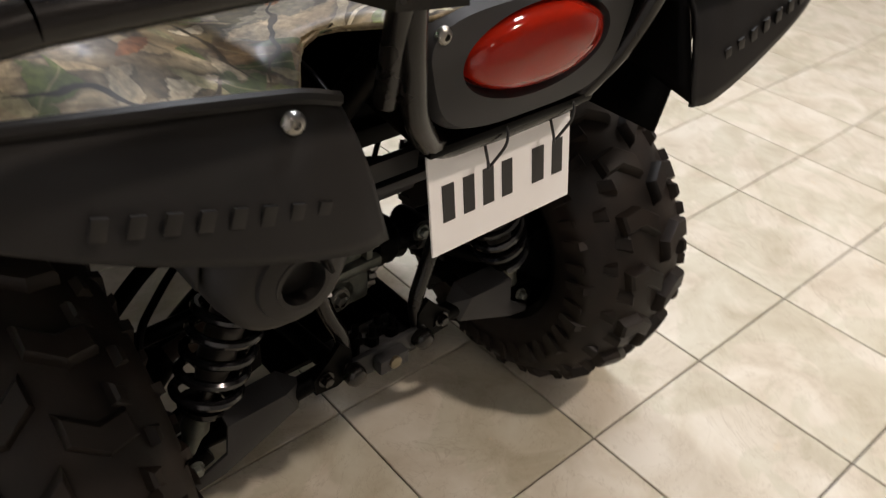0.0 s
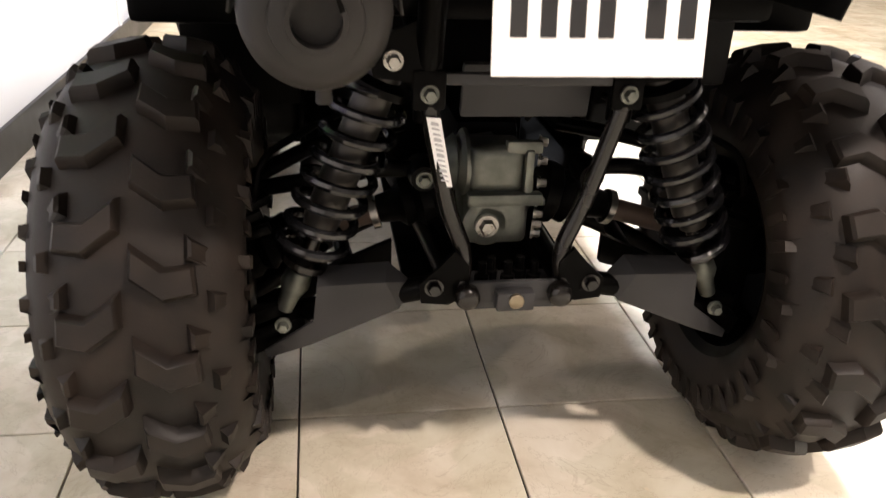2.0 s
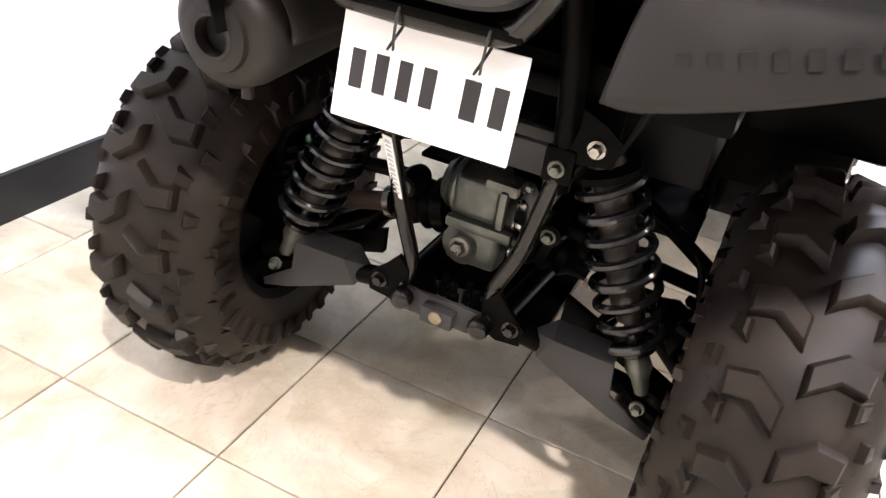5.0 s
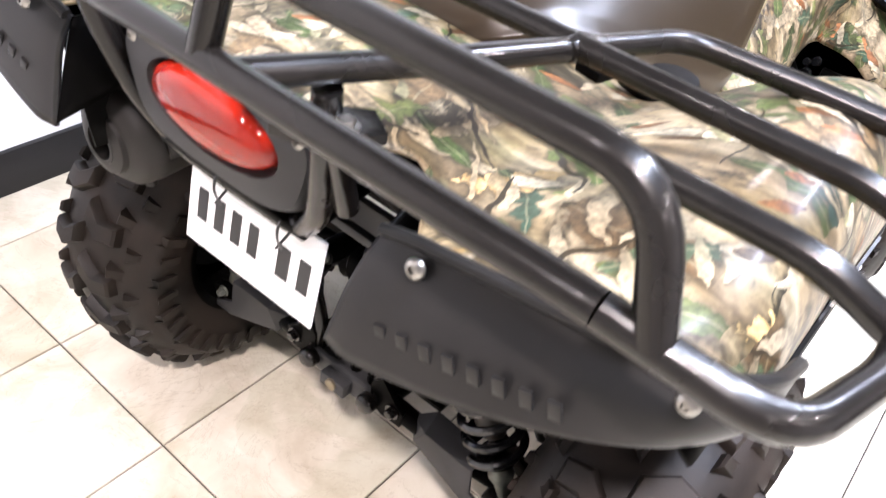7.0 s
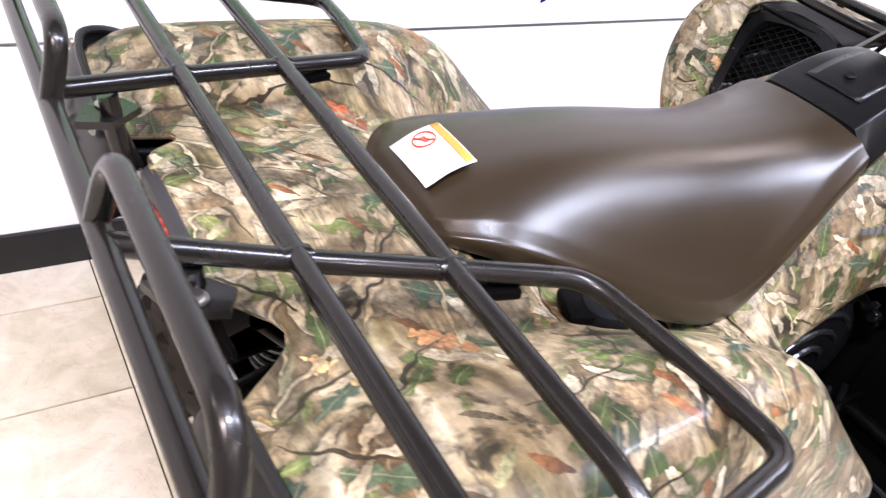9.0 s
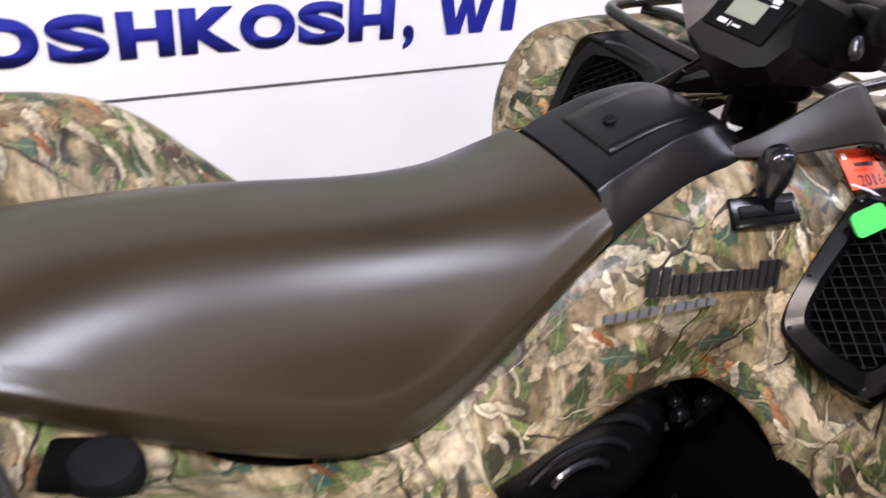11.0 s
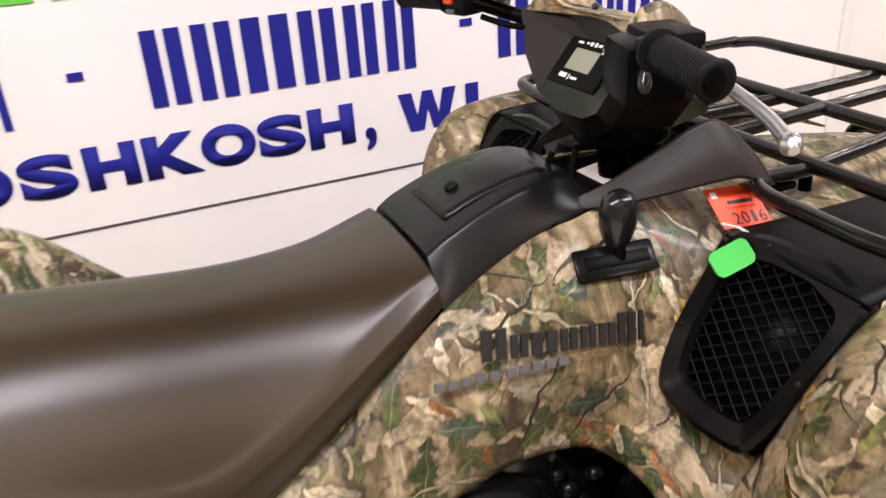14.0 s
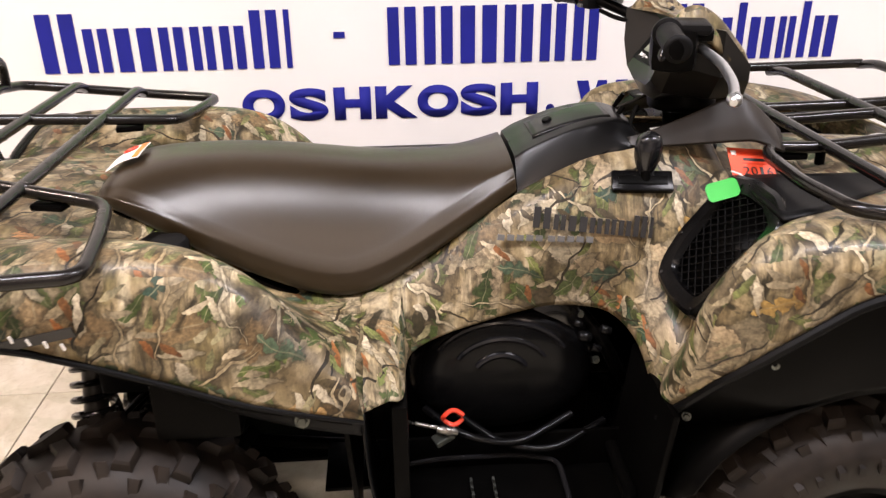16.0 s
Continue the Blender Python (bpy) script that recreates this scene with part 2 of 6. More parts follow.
    bsdf.inputs["Coat Weight"].default_value = 0.05
    bsdf.inputs["Coat Roughness"].default_value = 0.10
    bump(tree, bsdf, fine, 0.04, 0.0006)
    return m


def tile_material(name, tones, rough=0.36):
    """Glazed stone-look tile: clouds and thin veins that differ from tile to tile."""
    m, tree, bsdf = shader(name)
    info = tree.nodes.new("ShaderNodeObjectInfo")
    shift = tree.nodes.new("ShaderNodeVectorMath")
    shift.operation = "SCALE"
    shift.inputs[0].default_value = (37.0, 23.0, 11.0)
    tree.links.new(info.outputs["Random"], shift.inputs["Scale"])
    add = tree.nodes.new("ShaderNodeVectorMath")
    add.operation = "ADD"
    tree.links.new(place(tree), add.inputs[0])
    tree.links.new(shift.outputs["Vector"], add.inputs[1])
    v = add.outputs["Vector"]
    cloud = noise_of(tree, v, 7.0, 6.0, 0.6, 0.6)
    colour = ramp(tree, cloud, [(0.30, tones[0]), (0.48, tones[1]), (0.66, tones[2])])
    field = noise_of(tree, v, 4.2, 7.0, 0.56, 1.1)
    colour = mix(tree, ramp(tree, field, [(0.49, 0.0), (0.53, 0.50)]), colour, mix(tree, 1.0, colour, (0.80, 0.83, 0.76), "MULTIPLY"))
    vein = noise_of(tree, v, 5.0, 5.0, 0.7, 2.2)
    line = ramp(tree, calc(tree, "ABSOLUTE", calc(tree, "SUBTRACT", vein, 0.5)), [(0.0, 0.35), (0.012, 0.0)])
    colour = mix(tree, line, colour, tones[3])
    spots = noise_of(tree, v, 26.0, 3.0, 0.6)
    colour = mix(tree, ramp(tree, spots, [(0.70, 0.0), (0.74, 0.4)]), colour, (0.62, 0.52, 0.36))
    value = ramp(tree, info.outputs["Random"], [(0.0, 0.93), (1.0, 1.0)])
    tree.links.new(mix(tree, 1.0, colour, value, "MULTIPLY"), bsdf.inputs["Base Color"])
    tree.links.new(ramp(tree, noise_of(tree, v, 18.0, 4.0), [(0.3, rough), (0.7, rough + 0.09)]), bsdf.inputs["Roughness"])
    bsdf.inputs["Specular IOR Level"].default_value = 0.14
    bump(tree, bsdf, cloud, 0.04, 0.002)
    return m


CAMO = camo_material()
TILE = tile_material("glazed_floor_tile", [(0.50, 0.44, 0.34), (0.62, 0.57, 0.47), (0.70, 0.66, 0.57), (0.36, 0.30, 0.22)])
TILE_TAN = tile_material("tan_floor_tile", [(0.38, 0.28, 0.17), (0.52, 0.42, 0.28), (0.60, 0.52, 0.38), (0.3, 0.22, 0.13)])
TILE_DARK = tile_material("dark_border_tile", [(0.06, 0.055, 0.055), (0.09, 0.085, 0.085), (0.12, 0.115, 0.11), (0.04, 0.04, 0.04)])
GROUT = surface("grout", (0.055, 0.047, 0.040), rough=0.85, grain=200, relief=0.3)
WALL = surface("white_wall_paint", (0.80, 0.79, 0.78), (0.76, 0.75, 0.74), rough=0.45, grain=120, relief=0.05, patch=2.0)
WALL_GREY = surface("pale_grey_wall_paint", (0.46, 0.45, 0.44), (0.42, 0.41, 0.40), rough=0.5, grain=120, relief=0.05, patch=2.0)
CEILING = surface("ceiling_paint", (0.20, 0.20, 0.20), rough=0.8, grain=60, relief=0.1)
BASE = surface("black_baseboard_vinyl", (0.012, 0.012, 0.013), rough=0.28, grain=150, relief=0.03, spec=0.3)
PLASTIC = surface("grained_black_plastic", (0.0040, 0.0040, 0.0042), (0.0030, 0.0030, 0.0032), rough=0.42, grain=900, relief=0.25, depth=0.0004, spec=0.09)
FLAP = surface("scuffed_black_flap_plastic", (0.0150, 0.0143, 0.0137), (0.0105, 0.0100, 0.0096), rough=0.34, grain=900, relief=0.2, depth=0.0004, spec=0.20)
GLOSS = surface("glossy_black_plastic", (0.008, 0.008, 0.009), rough=0.14, rough2=0.22, grain=500, relief=0.03)
DUSKY = surface("dark_olive_plastic", (0.0125, 0.0088, 0.0062), (0.0095, 0.0068, 0.0048), rough=0.38, grain=900, relief=0.25, depth=0.0004, spec=0.3)
TUBE = surface("satin_black_tube_paint", (0.0075, 0.0064, 0.0056), (0.0055, 0.0047, 0.0042), rough=0.21, rough2=0.30, grain=500, relief=0.06, coat=0.16, spec=0.28)
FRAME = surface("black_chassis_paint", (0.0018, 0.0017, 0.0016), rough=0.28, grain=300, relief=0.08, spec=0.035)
RUBBER = surface("tyre_rubber", (0.0180, 0.0128, 0.0096), (0.0048, 0.0038, 0.0032), rough=0.44, rough2=0.62, grain=260, relief=0.22, depth=0.0008, patch=13.0, spec=0.22)
SEAT = surface("olive_brown_vinyl", (0.0205, 0.0128, 0.0055), (0.0165, 0.0103, 0.0044), rough=0.28, rough2=0.34, grain=620, relief=0.34, depth=0.0006, coat=0.0, patch=5.0, spec=0.42)
ALU = surface("cast_aluminium", (0.172, 0.182, 0.162), (0.078, 0.084, 0.075), rough=0.38, rough2=0.55, metal=0.85, grain=420, relief=0.4, depth=0.0006, patch=25.0)
ZINC = surface("zinc_plated_steel", (0.36, 0.35, 0.33), (0.26, 0.25, 0.23), rough=0.24, metal=1.0, grain=300, relief=0.08, patch=40.0)
BRASSY = surface("dull_yellow_zinc", (0.28, 0.24, 0.165), (0.18, 0.15, 0.105), rough=0.35, metal=0.9, grain=300, relief=0.1)
RUST = surface("rusty_brown_shaft", (0.10, 0.065, 0.045), (0.06, 0.042, 0.032), rough=0.5, grain=200, relief=0.2)
LEVER = surface("brushed_silver_lever", (0.62, 0.63, 0.64), (0.50, 0.51, 0.52), rough=0.25, metal=0.95, grain=400, relief=0.05)
BELT = surface("black_gloss_cover", (0.003, 0.003, 0.0032), rough=0.16, rough2=0.26, grain=500, relief=0.03, spec=0.14)
POD = surface("matt_black_pod_plastic", (0.0036, 0.0031, 0.0027), (0.0030, 0.0026, 0.0022), rough=0.27, grain=900, relief=0.15, depth=0.0004, spec=0.34)
HEATED = surface("grey_heat_shield_paint", (0.018, 0.0165, 0.015), (0.012, 0.011, 0.010), rough=0.45, grain=500, relief=0.2, spec=0.25)
PAPER = surface("white_card", (0.82, 0.82, 0.82), (0.78, 0.78, 0.78), rough=0.35, grain=100, relief=0.02)
COVER = surface("satin_black_cover_plastic", (0.0042, 0.0042, 0.0045), (0.0034, 0.0034, 0.0037), rough=0.27, rough2=0.34, grain=900, relief=0.12, depth=0.0004, spec=0.22)
GUARD = surface("grey_moulded_plastic", (0.030, 0.030, 0.031), (0.024, 0.024, 0.025), rough=0.45, grain=900, relief=0.2, depth=0.0004, spec=0.25)
PALEINK = surface("pale_grey_print", (0.50, 0.50, 0.52), rough=0.5, relief=0)
INK = surface("black_ink", (0.012, 0.012, 0.013), rough=0.4, relief=0)
BLUE = surface("navy_blue_vinyl_letter", (0.012, 0.016, 0.24), (0.010, 0.014, 0.20), rough=0.6, relief=0, spec=0.2)
GREEN = surface("green_vinyl_letter", (0.10, 0.55, 0.06), (0.09, 0.50, 0.05), rough=0.35, relief=0)
ORANGE = surface("orange_tag_card", (0.78, 0.075, 0.025), (0.72, 0.065, 0.02), rough=0.45, relief=0)
TAGGREEN = surface("green_tag_plastic", (0.012, 0.42, 0.055), (0.010, 0.38, 0.05), rough=0.3, relief=0)
STRIPE = surface("orange_warning_ink", (0.80, 0.22, 0.03), rough=0.4, relief=0)
RED = surface("red_plastic", (0.75, 0.05, 0.02), rough=0.25, relief=0)
TEAL = surface("green_button_plastic", (0.03, 0.38, 0.22), rough=0.3, relief=0)
LCD = surface("grey_lcd", (0.24, 0.26, 0.20), (0.20, 0.22, 0.17), rough=0.45, relief=0)
DAMPER = surface("dull_steel_damper", (0.040, 0.036, 0.032), (0.022, 0.020, 0.018), rough=0.30, metal=0.5, grain=300, relief=0.05)
SHADOWINK = surface("grey_ink", (0.10, 0.10, 0.10), rough=0.4, relief=0)


def lens_material():
    m, tree, bsdf = shader("red_lamp_lens")
    v = place(tree)
    bsdf.inputs["Base Color"].default_value = (0.47, 0.020, 0.006, 1)
    bsdf.inputs["Roughness"].default_value = 0.07
    bsdf.inputs["Transmission Weight"].default_value = 0.45
    bsdf.inputs["IOR"].default_value = 1.49
    bsdf.inputs["Subsurface Weight"].default_value = 0.0
    bump(tree, bsdf, noise_of(tree, v, 90.0, 1.0), 0.03, 0.001)
    return m


def lamp_glow():
    m, tree, bsdf = shader("lit_ceiling_diffuser")
    bsdf.inputs["Emission Color"].default_value = (1, 0.97, 0.92, 1)
    bsdf.inputs["Emission Strength"].default_value = 6.0
    return m


LENS, GLOW = lens_material(), lamp_glow()


# ---- mesh helpers ----
def part(name, bm, material, parent, label="", smooth=40, mods=()):
    me = bpy.data.meshes.new(name)
    if isinstance(bm, bmesh.types.BMesh):
        bmesh.ops.recalc_face_normals(bm, faces=bm.faces)
        bm.to_mesh(me)
        bm.free()
    else:
        me.from_pydata(*bm)
    me.materials.append(material)
    if smooth:
        for p in me.polygons:
            p.use_smooth = True
        me.set_sharp_from_angle(angle=radians(smooth))
    ob = new(name, me)
    if parent is not None:
        ob.parent = parent
    if label:
        tagged(ob, label)
    for kind, values in mods:
        mod = ob.modifiers.new(kind.lower(), kind)
        for k, val in values.items():
            if k == "levels":
                mod.levels = mod.render_levels = val
            elif k == "thickness":
                mod.thickness = val
            elif k == "offset":
                mod.offset = val
            elif k == "width":
                mod.width = val
            elif k == "segments":
                mod.segments = val
    return ob


def thing(name, label, category, group="", kind="", at=(0, 0, 0)):
    ob = new(name)
    ob.location = at
    return tagged(ob, label, category, group, kind)


def vec(*p):
    return Vector(p)


def add_box(bm, centre, size, turn=(0, 0, 0), bevel=0.0, segments=2):
    m = Matrix.Translation(centre) @ Euler([radians(a) for a in turn]).to_matrix().to_4x4() @ Matrix.Diagonal((*size, 1))
    made = bmesh.ops.create_cube(bm, size=1.0, matrix=m)
    if bevel:
        edges = list({e for v in made["verts"] for e in v.link_edges})
        bmesh.ops.bevel(bm, geom=edges, offset=bevel, segments=segments, affect="EDGES", profile=0.6)
    return bm


def boxed(centre, size, turn=(0, 0, 0), bevel=0.004):
    return add_box(bmesh.new(), centre, size, turn, bevel)


def axis_matrix(a, b):
    a, b = Vector(a), Vector(b)
    return Matrix.Translation(a) @ (b - a).to_track_quat("Z", "Y").to_matrix().to_4x4(), (b - a).length


def add_lathe(bm, a, b, profile, segs=20):
    """A turned body about the line from a to b. profile: (share of the line, radius) from end to end; the ends are closed."""
    m, length = axis_matrix(a, b)
    rings = []
    for s, r in profile:
        rings.append([bm.verts.new(m @ vec(r * math.cos(2 * math.pi * k / segs), r * math.sin(2 * math.pi * k / segs), s * length)) for k in range(segs)])
    for p, q in zip(rings, rings[1:]):
        for k in range(segs):
            bm.faces.new((p[k], p[(k + 1) % segs], q[(k + 1) % segs], q[k]))
    bm.faces.new(rings[0][::-1])
    bm.faces.new(rings[-1])
    return bm


def turned(a, b, profile, segs=20):
    return add_lathe(bmesh.new(), a, b, profile, segs)


def rod(a, b, r, r2=None, segs=14):
    r2 = r if r2 is None else r2
    return turned(a, b, [(0, r * 0.8), (0.02, r), (0.98, r2), (1, r2 * 0.8)], segs)


def rounded(points, fillet, steps=5, closed=False):
    """The line through points, with its corners rounded."""
    pts = [Vector(p) for p in points]
    if fillet <= 0:
        return pts
    out, n = [], len(pts)
    for k, p in enumerate(pts):
        if not closed and k in (0, n - 1):
            out.append(p)
            continue
        a, b = pts[k - 1], pts[(k + 1) % n]
        f = min(fillet, 0.45 * (p - a).length, 0.45 * (b - p).length)
        s, e = p + (a - p).normalized() * f, p + (b - p).normalized() * f
        for i in range(steps + 1):
            t = i / steps
            out.append(s * (1 - t) ** 2 + p * 2 * t * (1 - t) + e * t * t)
    return out


def add_sweep(bm, line, r, segs=10, closed=False, flat=1.0):
    line = [Vector(p) for p in line]
    n = len(line)
    up, rings = None, []
    for k, p in enumerate(line):
        before, after = line[k - 1] if k or closed else p, line[(k + 1) % n] if k < n - 1 or closed else p
        way = (after - before).normalized()
        if up is None:
            up = way.orthogonal().normalized()
        up = (up - way * up.dot(way)).normalized()
        side = way.cross(up)
        rings.append([bm.verts.new(p + r * (math.cos(2 * math.pi * i / segs) * up + flat * math.sin(2 * math.pi * i / segs) * side)) for i in range(segs)])
    for k in range(n if closed else n - 1):
        a, b = rings[k], rings[(k + 1) % n]
        for i in range(segs):
            bm.faces.new((a[i], a[(i + 1) % segs], b[(i + 1) % segs], b[i]))
    if not closed:
        bm.faces.new(rings[0][::-1])
        bm.faces.new(rings[-1])
    return bm


def tube(points, r, fillet=0.03, segs=12, closed=False):
    return add_sweep(bmesh.new(), rounded(points, fillet, 6, closed), r, segs, closed)


def spline(values, count):
    """Catmull-Rom through rows of values, resampled evenly to count rows."""
    p = np.asarray(values, float)
    p = np.concatenate([2 * p[:1] - p[1:2], p, 2 * p[-1:] - p[-2:-1]])
    out = []
    for u in np.linspace(0, len(p) - 3 - 1e-9, count):
        k, t = int(u), u - int(u)
        a, b, c, d = p[k], p[k + 1], p[k + 2], p[k + 3]
        out.append(0.5 * (2 * b + (c - a) * t + (2 * a - 5 * b + 4 * c - d) * t * t + (3 * b - a - 3 * c + d) * t ** 3))
    return np.array(out)


def sheet(sections, nu, nv):
    """A smooth sheet through sections (each a row of points). Returns a bmesh."""
    grid = spline([spline(s, nv) for s in sections], nu)
    bm = bmesh.new()
    vs = [[bm.verts.new(p) for p in row] for row in grid]
    for a, b in zip(vs, vs[1:]):
        for k in range(nv - 1):
            bm.faces.new((a[k], a[k + 1], b[k + 1], b[k]))
    return bm


def closed_loft(sections, nu, nv, ease=0):
    """A smooth closed body through rings of points, capped at its ends. ease: how often its rows are evened out along its length."""
    grid = np.array([spline(np.vstack([s, s[:1]]), nv + 1)[:-1] for s in map(np.array, sections)])
    grid = spline(grid, nu)
    for _ in range(ease):
        grid[2:-1] = 0.25 * grid[1:-2] + 0.5 * grid[2:-1] + 0.25 * grid[3:]
    bm = bmesh.new()
    vs = [[bm.verts.new(p) for p in row] for row in grid]
    for a, b in zip(vs, vs[1:]):
        for k in range(nv):
            bm.faces.new((a[k], a[(k + 1) % nv], b[(k + 1) % nv], b[k]))
    bm.faces.new(vs[0][::-1])
    bm.faces.new(vs[-1])
    return bm


def plate(points, thickness, direction):
    """A flat plate: a polygon with thickness along a direction."""
    bm = bmesh.new()
    d = Vector(direction).normalized() * thickness
    a = [bm.verts.new(Vector(p)) for p in points]
    b = [bm.verts.new(Vector(p) + d) for p in points]
    bm.faces.new(a[::-1])
    bm.faces.new(b)
    for k in range(len(a)):
        bm.faces.new((a[k], a[(k + 1) % len(a)], b[(k + 1) % len(a)], b[k]))
    return bm


def bolt(bm, at, way, r=0.008, h=0.006):
    at, way = Vector(at), Vector(way).normalized()
    add_lathe(bm, at, at + way * h * 0.35, [(0, r * 1.45), (1, r * 1.4)], 16)
    add_lathe(bm, at + way * h * 0.3, at + way * h * 1.3, [(0, r), (0.7, r), (1, r * 0.8)], 6)
    return bm


def dome(at, way, r=0.008, h=0.005):
    """A low domed screw head with a socket."""
    at, way = Vector(at), Vector(way).normalized()
    return turned(at, at + way * h, [(0, r), (0.35, r * 0.97), (0.75, r * 0.72), (1, r * 0.46), (1, r * 0.34), (0.55, r * 0.30)], 18)


def flipped(points, s):
    return [(s * x, y, z) for x, y, z in points]

# ---- the showroom ----
X0, X1, Y0, Y1, H = ROOM["x0"], ROOM["x1"], ROOM["y0"], ROOM["y1"], ROOM["h"]
floor = part("floor", boxed(((X0 + X1) / 2, (Y0 + Y1) / 2, -0.056), (X1 - X0 + 0.4, Y1 - Y0 + 0.4, 0.10), bevel=0), GROUT, None, smooth=0)
tagged(floor, "cream glazed stone-look tile floor with thin dark joints", "floor", kind="structure")
ceiling = part("ceiling", boxed(((X0 + X1) / 2, (Y0 + Y1) / 2, H + 0.06), (X1 - X0 + 0.4, Y1 - Y0 + 0.4, 0.12), bevel=0), CEILING, None, smooth=0)
tagged(ceiling, "dim grey painted showroom ceiling", "ceiling", kind="structure")
END = 2.86
for name_, centre_, size_, mat_, label_ in (
    ("wall_west", (X0 - 0.06, (Y0 + END) / 2, H / 2), (0.12, END - Y0, H), WALL, "white painted wall behind the quad, lettered in blue"),
    ("wall_west_far", (X0 - 0.10, (END + Y1) / 2, H / 2), (0.12, Y1 - END, H), WALL, "white wall set slightly back"),
    ("wall_east", (X1 + 0.06, (Y0 + Y1) / 2, H / 2), (0.12, Y1 - Y0, H), WALL_GREY, "pale grey showroom wall"),
    ("wall_north", ((X0 + X1) / 2, Y1 + 0.06, H / 2), (X1 - X0 + 0.24, 0.12, H), WALL_GREY, "pale grey showroom end wall"),
    ("wall_south", ((X0 + X1) / 2, Y0 - 0.06, H / 2), (X1 - X0 + 0.24, 0.12, H), WALL_GREY, "pale grey showroom end wall"),
):
    tagged(part(name_, boxed(centre_, size_, bevel=0.003), mat_, None, smooth=0), label_, "wall", kind="structure")
# the upper sheet of the wall overlaps the lower one and leaves a thin seam
seam = part("trim", boxed((X0 + 0.001, (Y0 + END) / 2, 0.62), (0.004, END - Y0, 0.006), bevel=0), SHADOWINK, None, smooth=0)
tagged(seam, "thin dark seam across the white wall", "seam", kind="structure")
post = part("trim_post", boxed((X0 + 0.004, END - 0.012, H / 2), (0.012, 0.045, H), bevel=0.004), WALL, None)
tagged(post, "white corner strip at the wall's end", "trim", kind="structure")
skirting = part("baseboard", boxed((X0 + 0.006, (Y0 + Y1) / 2, 0.058), (0.016, Y1 - Y0, 0.116), bevel=0.004), BASE, None)
tagged(skirting, "glossy black vinyl baseboard", "baseboard", kind="structure")


# ---- lettering on the wall ----
def letter_mesh(text, height, depth=0.003, bold=0.0):
    curve = bpy.data.curves.new("letter", "FONT")
    curve.body, curve.size, curve.extrude, curve.offset = text, 1.0, 0.0, bold
    ob = new("letter", curve)
    bpy.context.view_layer.update()
    me = bpy.data.meshes.new_from_object(ob.evaluated_get(bpy.context.evaluated_depsgraph_get()))
    bpy.data.objects.remove(ob)
    return me


def lettered(text, parent, material, frame_matrix, width, height, bold=0.02, depth=0.003, name="letter"):
    """One letter as a part: laid in the plane of frame_matrix, stretched to width and height, its foot at the origin."""
    me = letter_mesh(text, 1.0, bold=bold)
    co = np.array([v.co for v in me.vertices])
    lo, hi = co.min(0), co.max(0)
    bm = bmesh.new()
    bm.from_mesh(me)
    bpy.data.meshes.remove(me)
    for v in bm.verts:
        v.co = frame_matrix @ vec((v.co.x - lo[0]) / (hi[0] - lo[0]) * width, (v.co.y - lo[1]) / (hi[1] - lo[1]) * height, 0.0)
    out = bmesh.ops.extrude_face_region(bm, geom=bm.faces[:])
    normal = frame_matrix.to_3x3() @ vec(0, 0, 1)
    for g in out["geom"]:
        if isinstance(g, bmesh.types.BMVert):
            g.co += normal.normalized() * depth
    return part(name, bm, material, parent, smooth=0)


# the wall's plane: u along +y, v up, facing +x
WALLFRAME = Matrix(((0, 0, 1, X0 + 0.0015), (1, 0, 0, 0), (0, 1, 0, 0), (0, 0, 0, 1)))
sign = thing("wall_sign", "large blue and green lettering on the white wall", "sign", at=(X0, 0, 0))


def sign_block(y, z, w, h, material, lean=0.0, notch=0.0):
    pts = [(X0 + 0.0015, y, z), (X0 + 0.0015, y + w, z), (X0 + 0.0015, y + w + lean, z + h), (X0 + 0.0015, y + lean, z + h)]
    ob = part("block", plate(pts, 0.003, (1, 0, 0)), material, sign, smooth=0)
    ob.matrix_parent_inverse = Matrix.Translation((-X0, 0, 0))
    return ob


def blocks_row(y, z, spec, material, gap):
    """A row of plain upright blocks, one for each letter of a trade name: (width, height) each."""
    for w, h in spec:
        bars, ink = (2, 0.40) if w > 0.06 else (1, 1.0)
        for k in range(bars):
            sign_block(y + k * (w - gap) * (1 - ink), z, (w - gap) * ink, h, material)
        y += w
    return y


ROW, UP, LOW = 0.905, 0.188, 0.140
blocks_row(-0.622, ROW, [(0.14, UP), (0.10, LOW), (0.14, LOW), (0.10, LOW), (0.095, LOW), (0.10, LOW), (0.11, UP), (0.04, UP)], BLUE, 0.022)
sign_block(0.322, 0.998, 0.037, 0.020, BLUE)
blocks_row(0.501, ROW, [(0.12, UP), (0.122, UP), (0.148, UP), (0.122, UP), (0.112, UP), (0.11, UP)], BLUE, 0.026)
sign_block(1.348, 0.998, 0.037, 0.020, BLUE)
blocks_row(1.468, ROW - 0.010, [(0.118, UP), (0.105, LOW), (0.046, UP), (0.102, LOW), (0.076, LOW), (0.046, UP), (0.100, LOW)], BLUE, 0.020)
blocks_row(-0.40, 1.185, [(0.22, 0.26), (0.20, 0.26), (0.20, 0.26), (0.22, 0.26)], GREEN, 0.03)
blocks_row(0.46, 1.190, [(0.24, 0.26)], GREEN, 0.03)
blocks_row(0.85, 1.190, [(0.20, 0.26), (0.20, 0.26)], GREEN, 0.03)
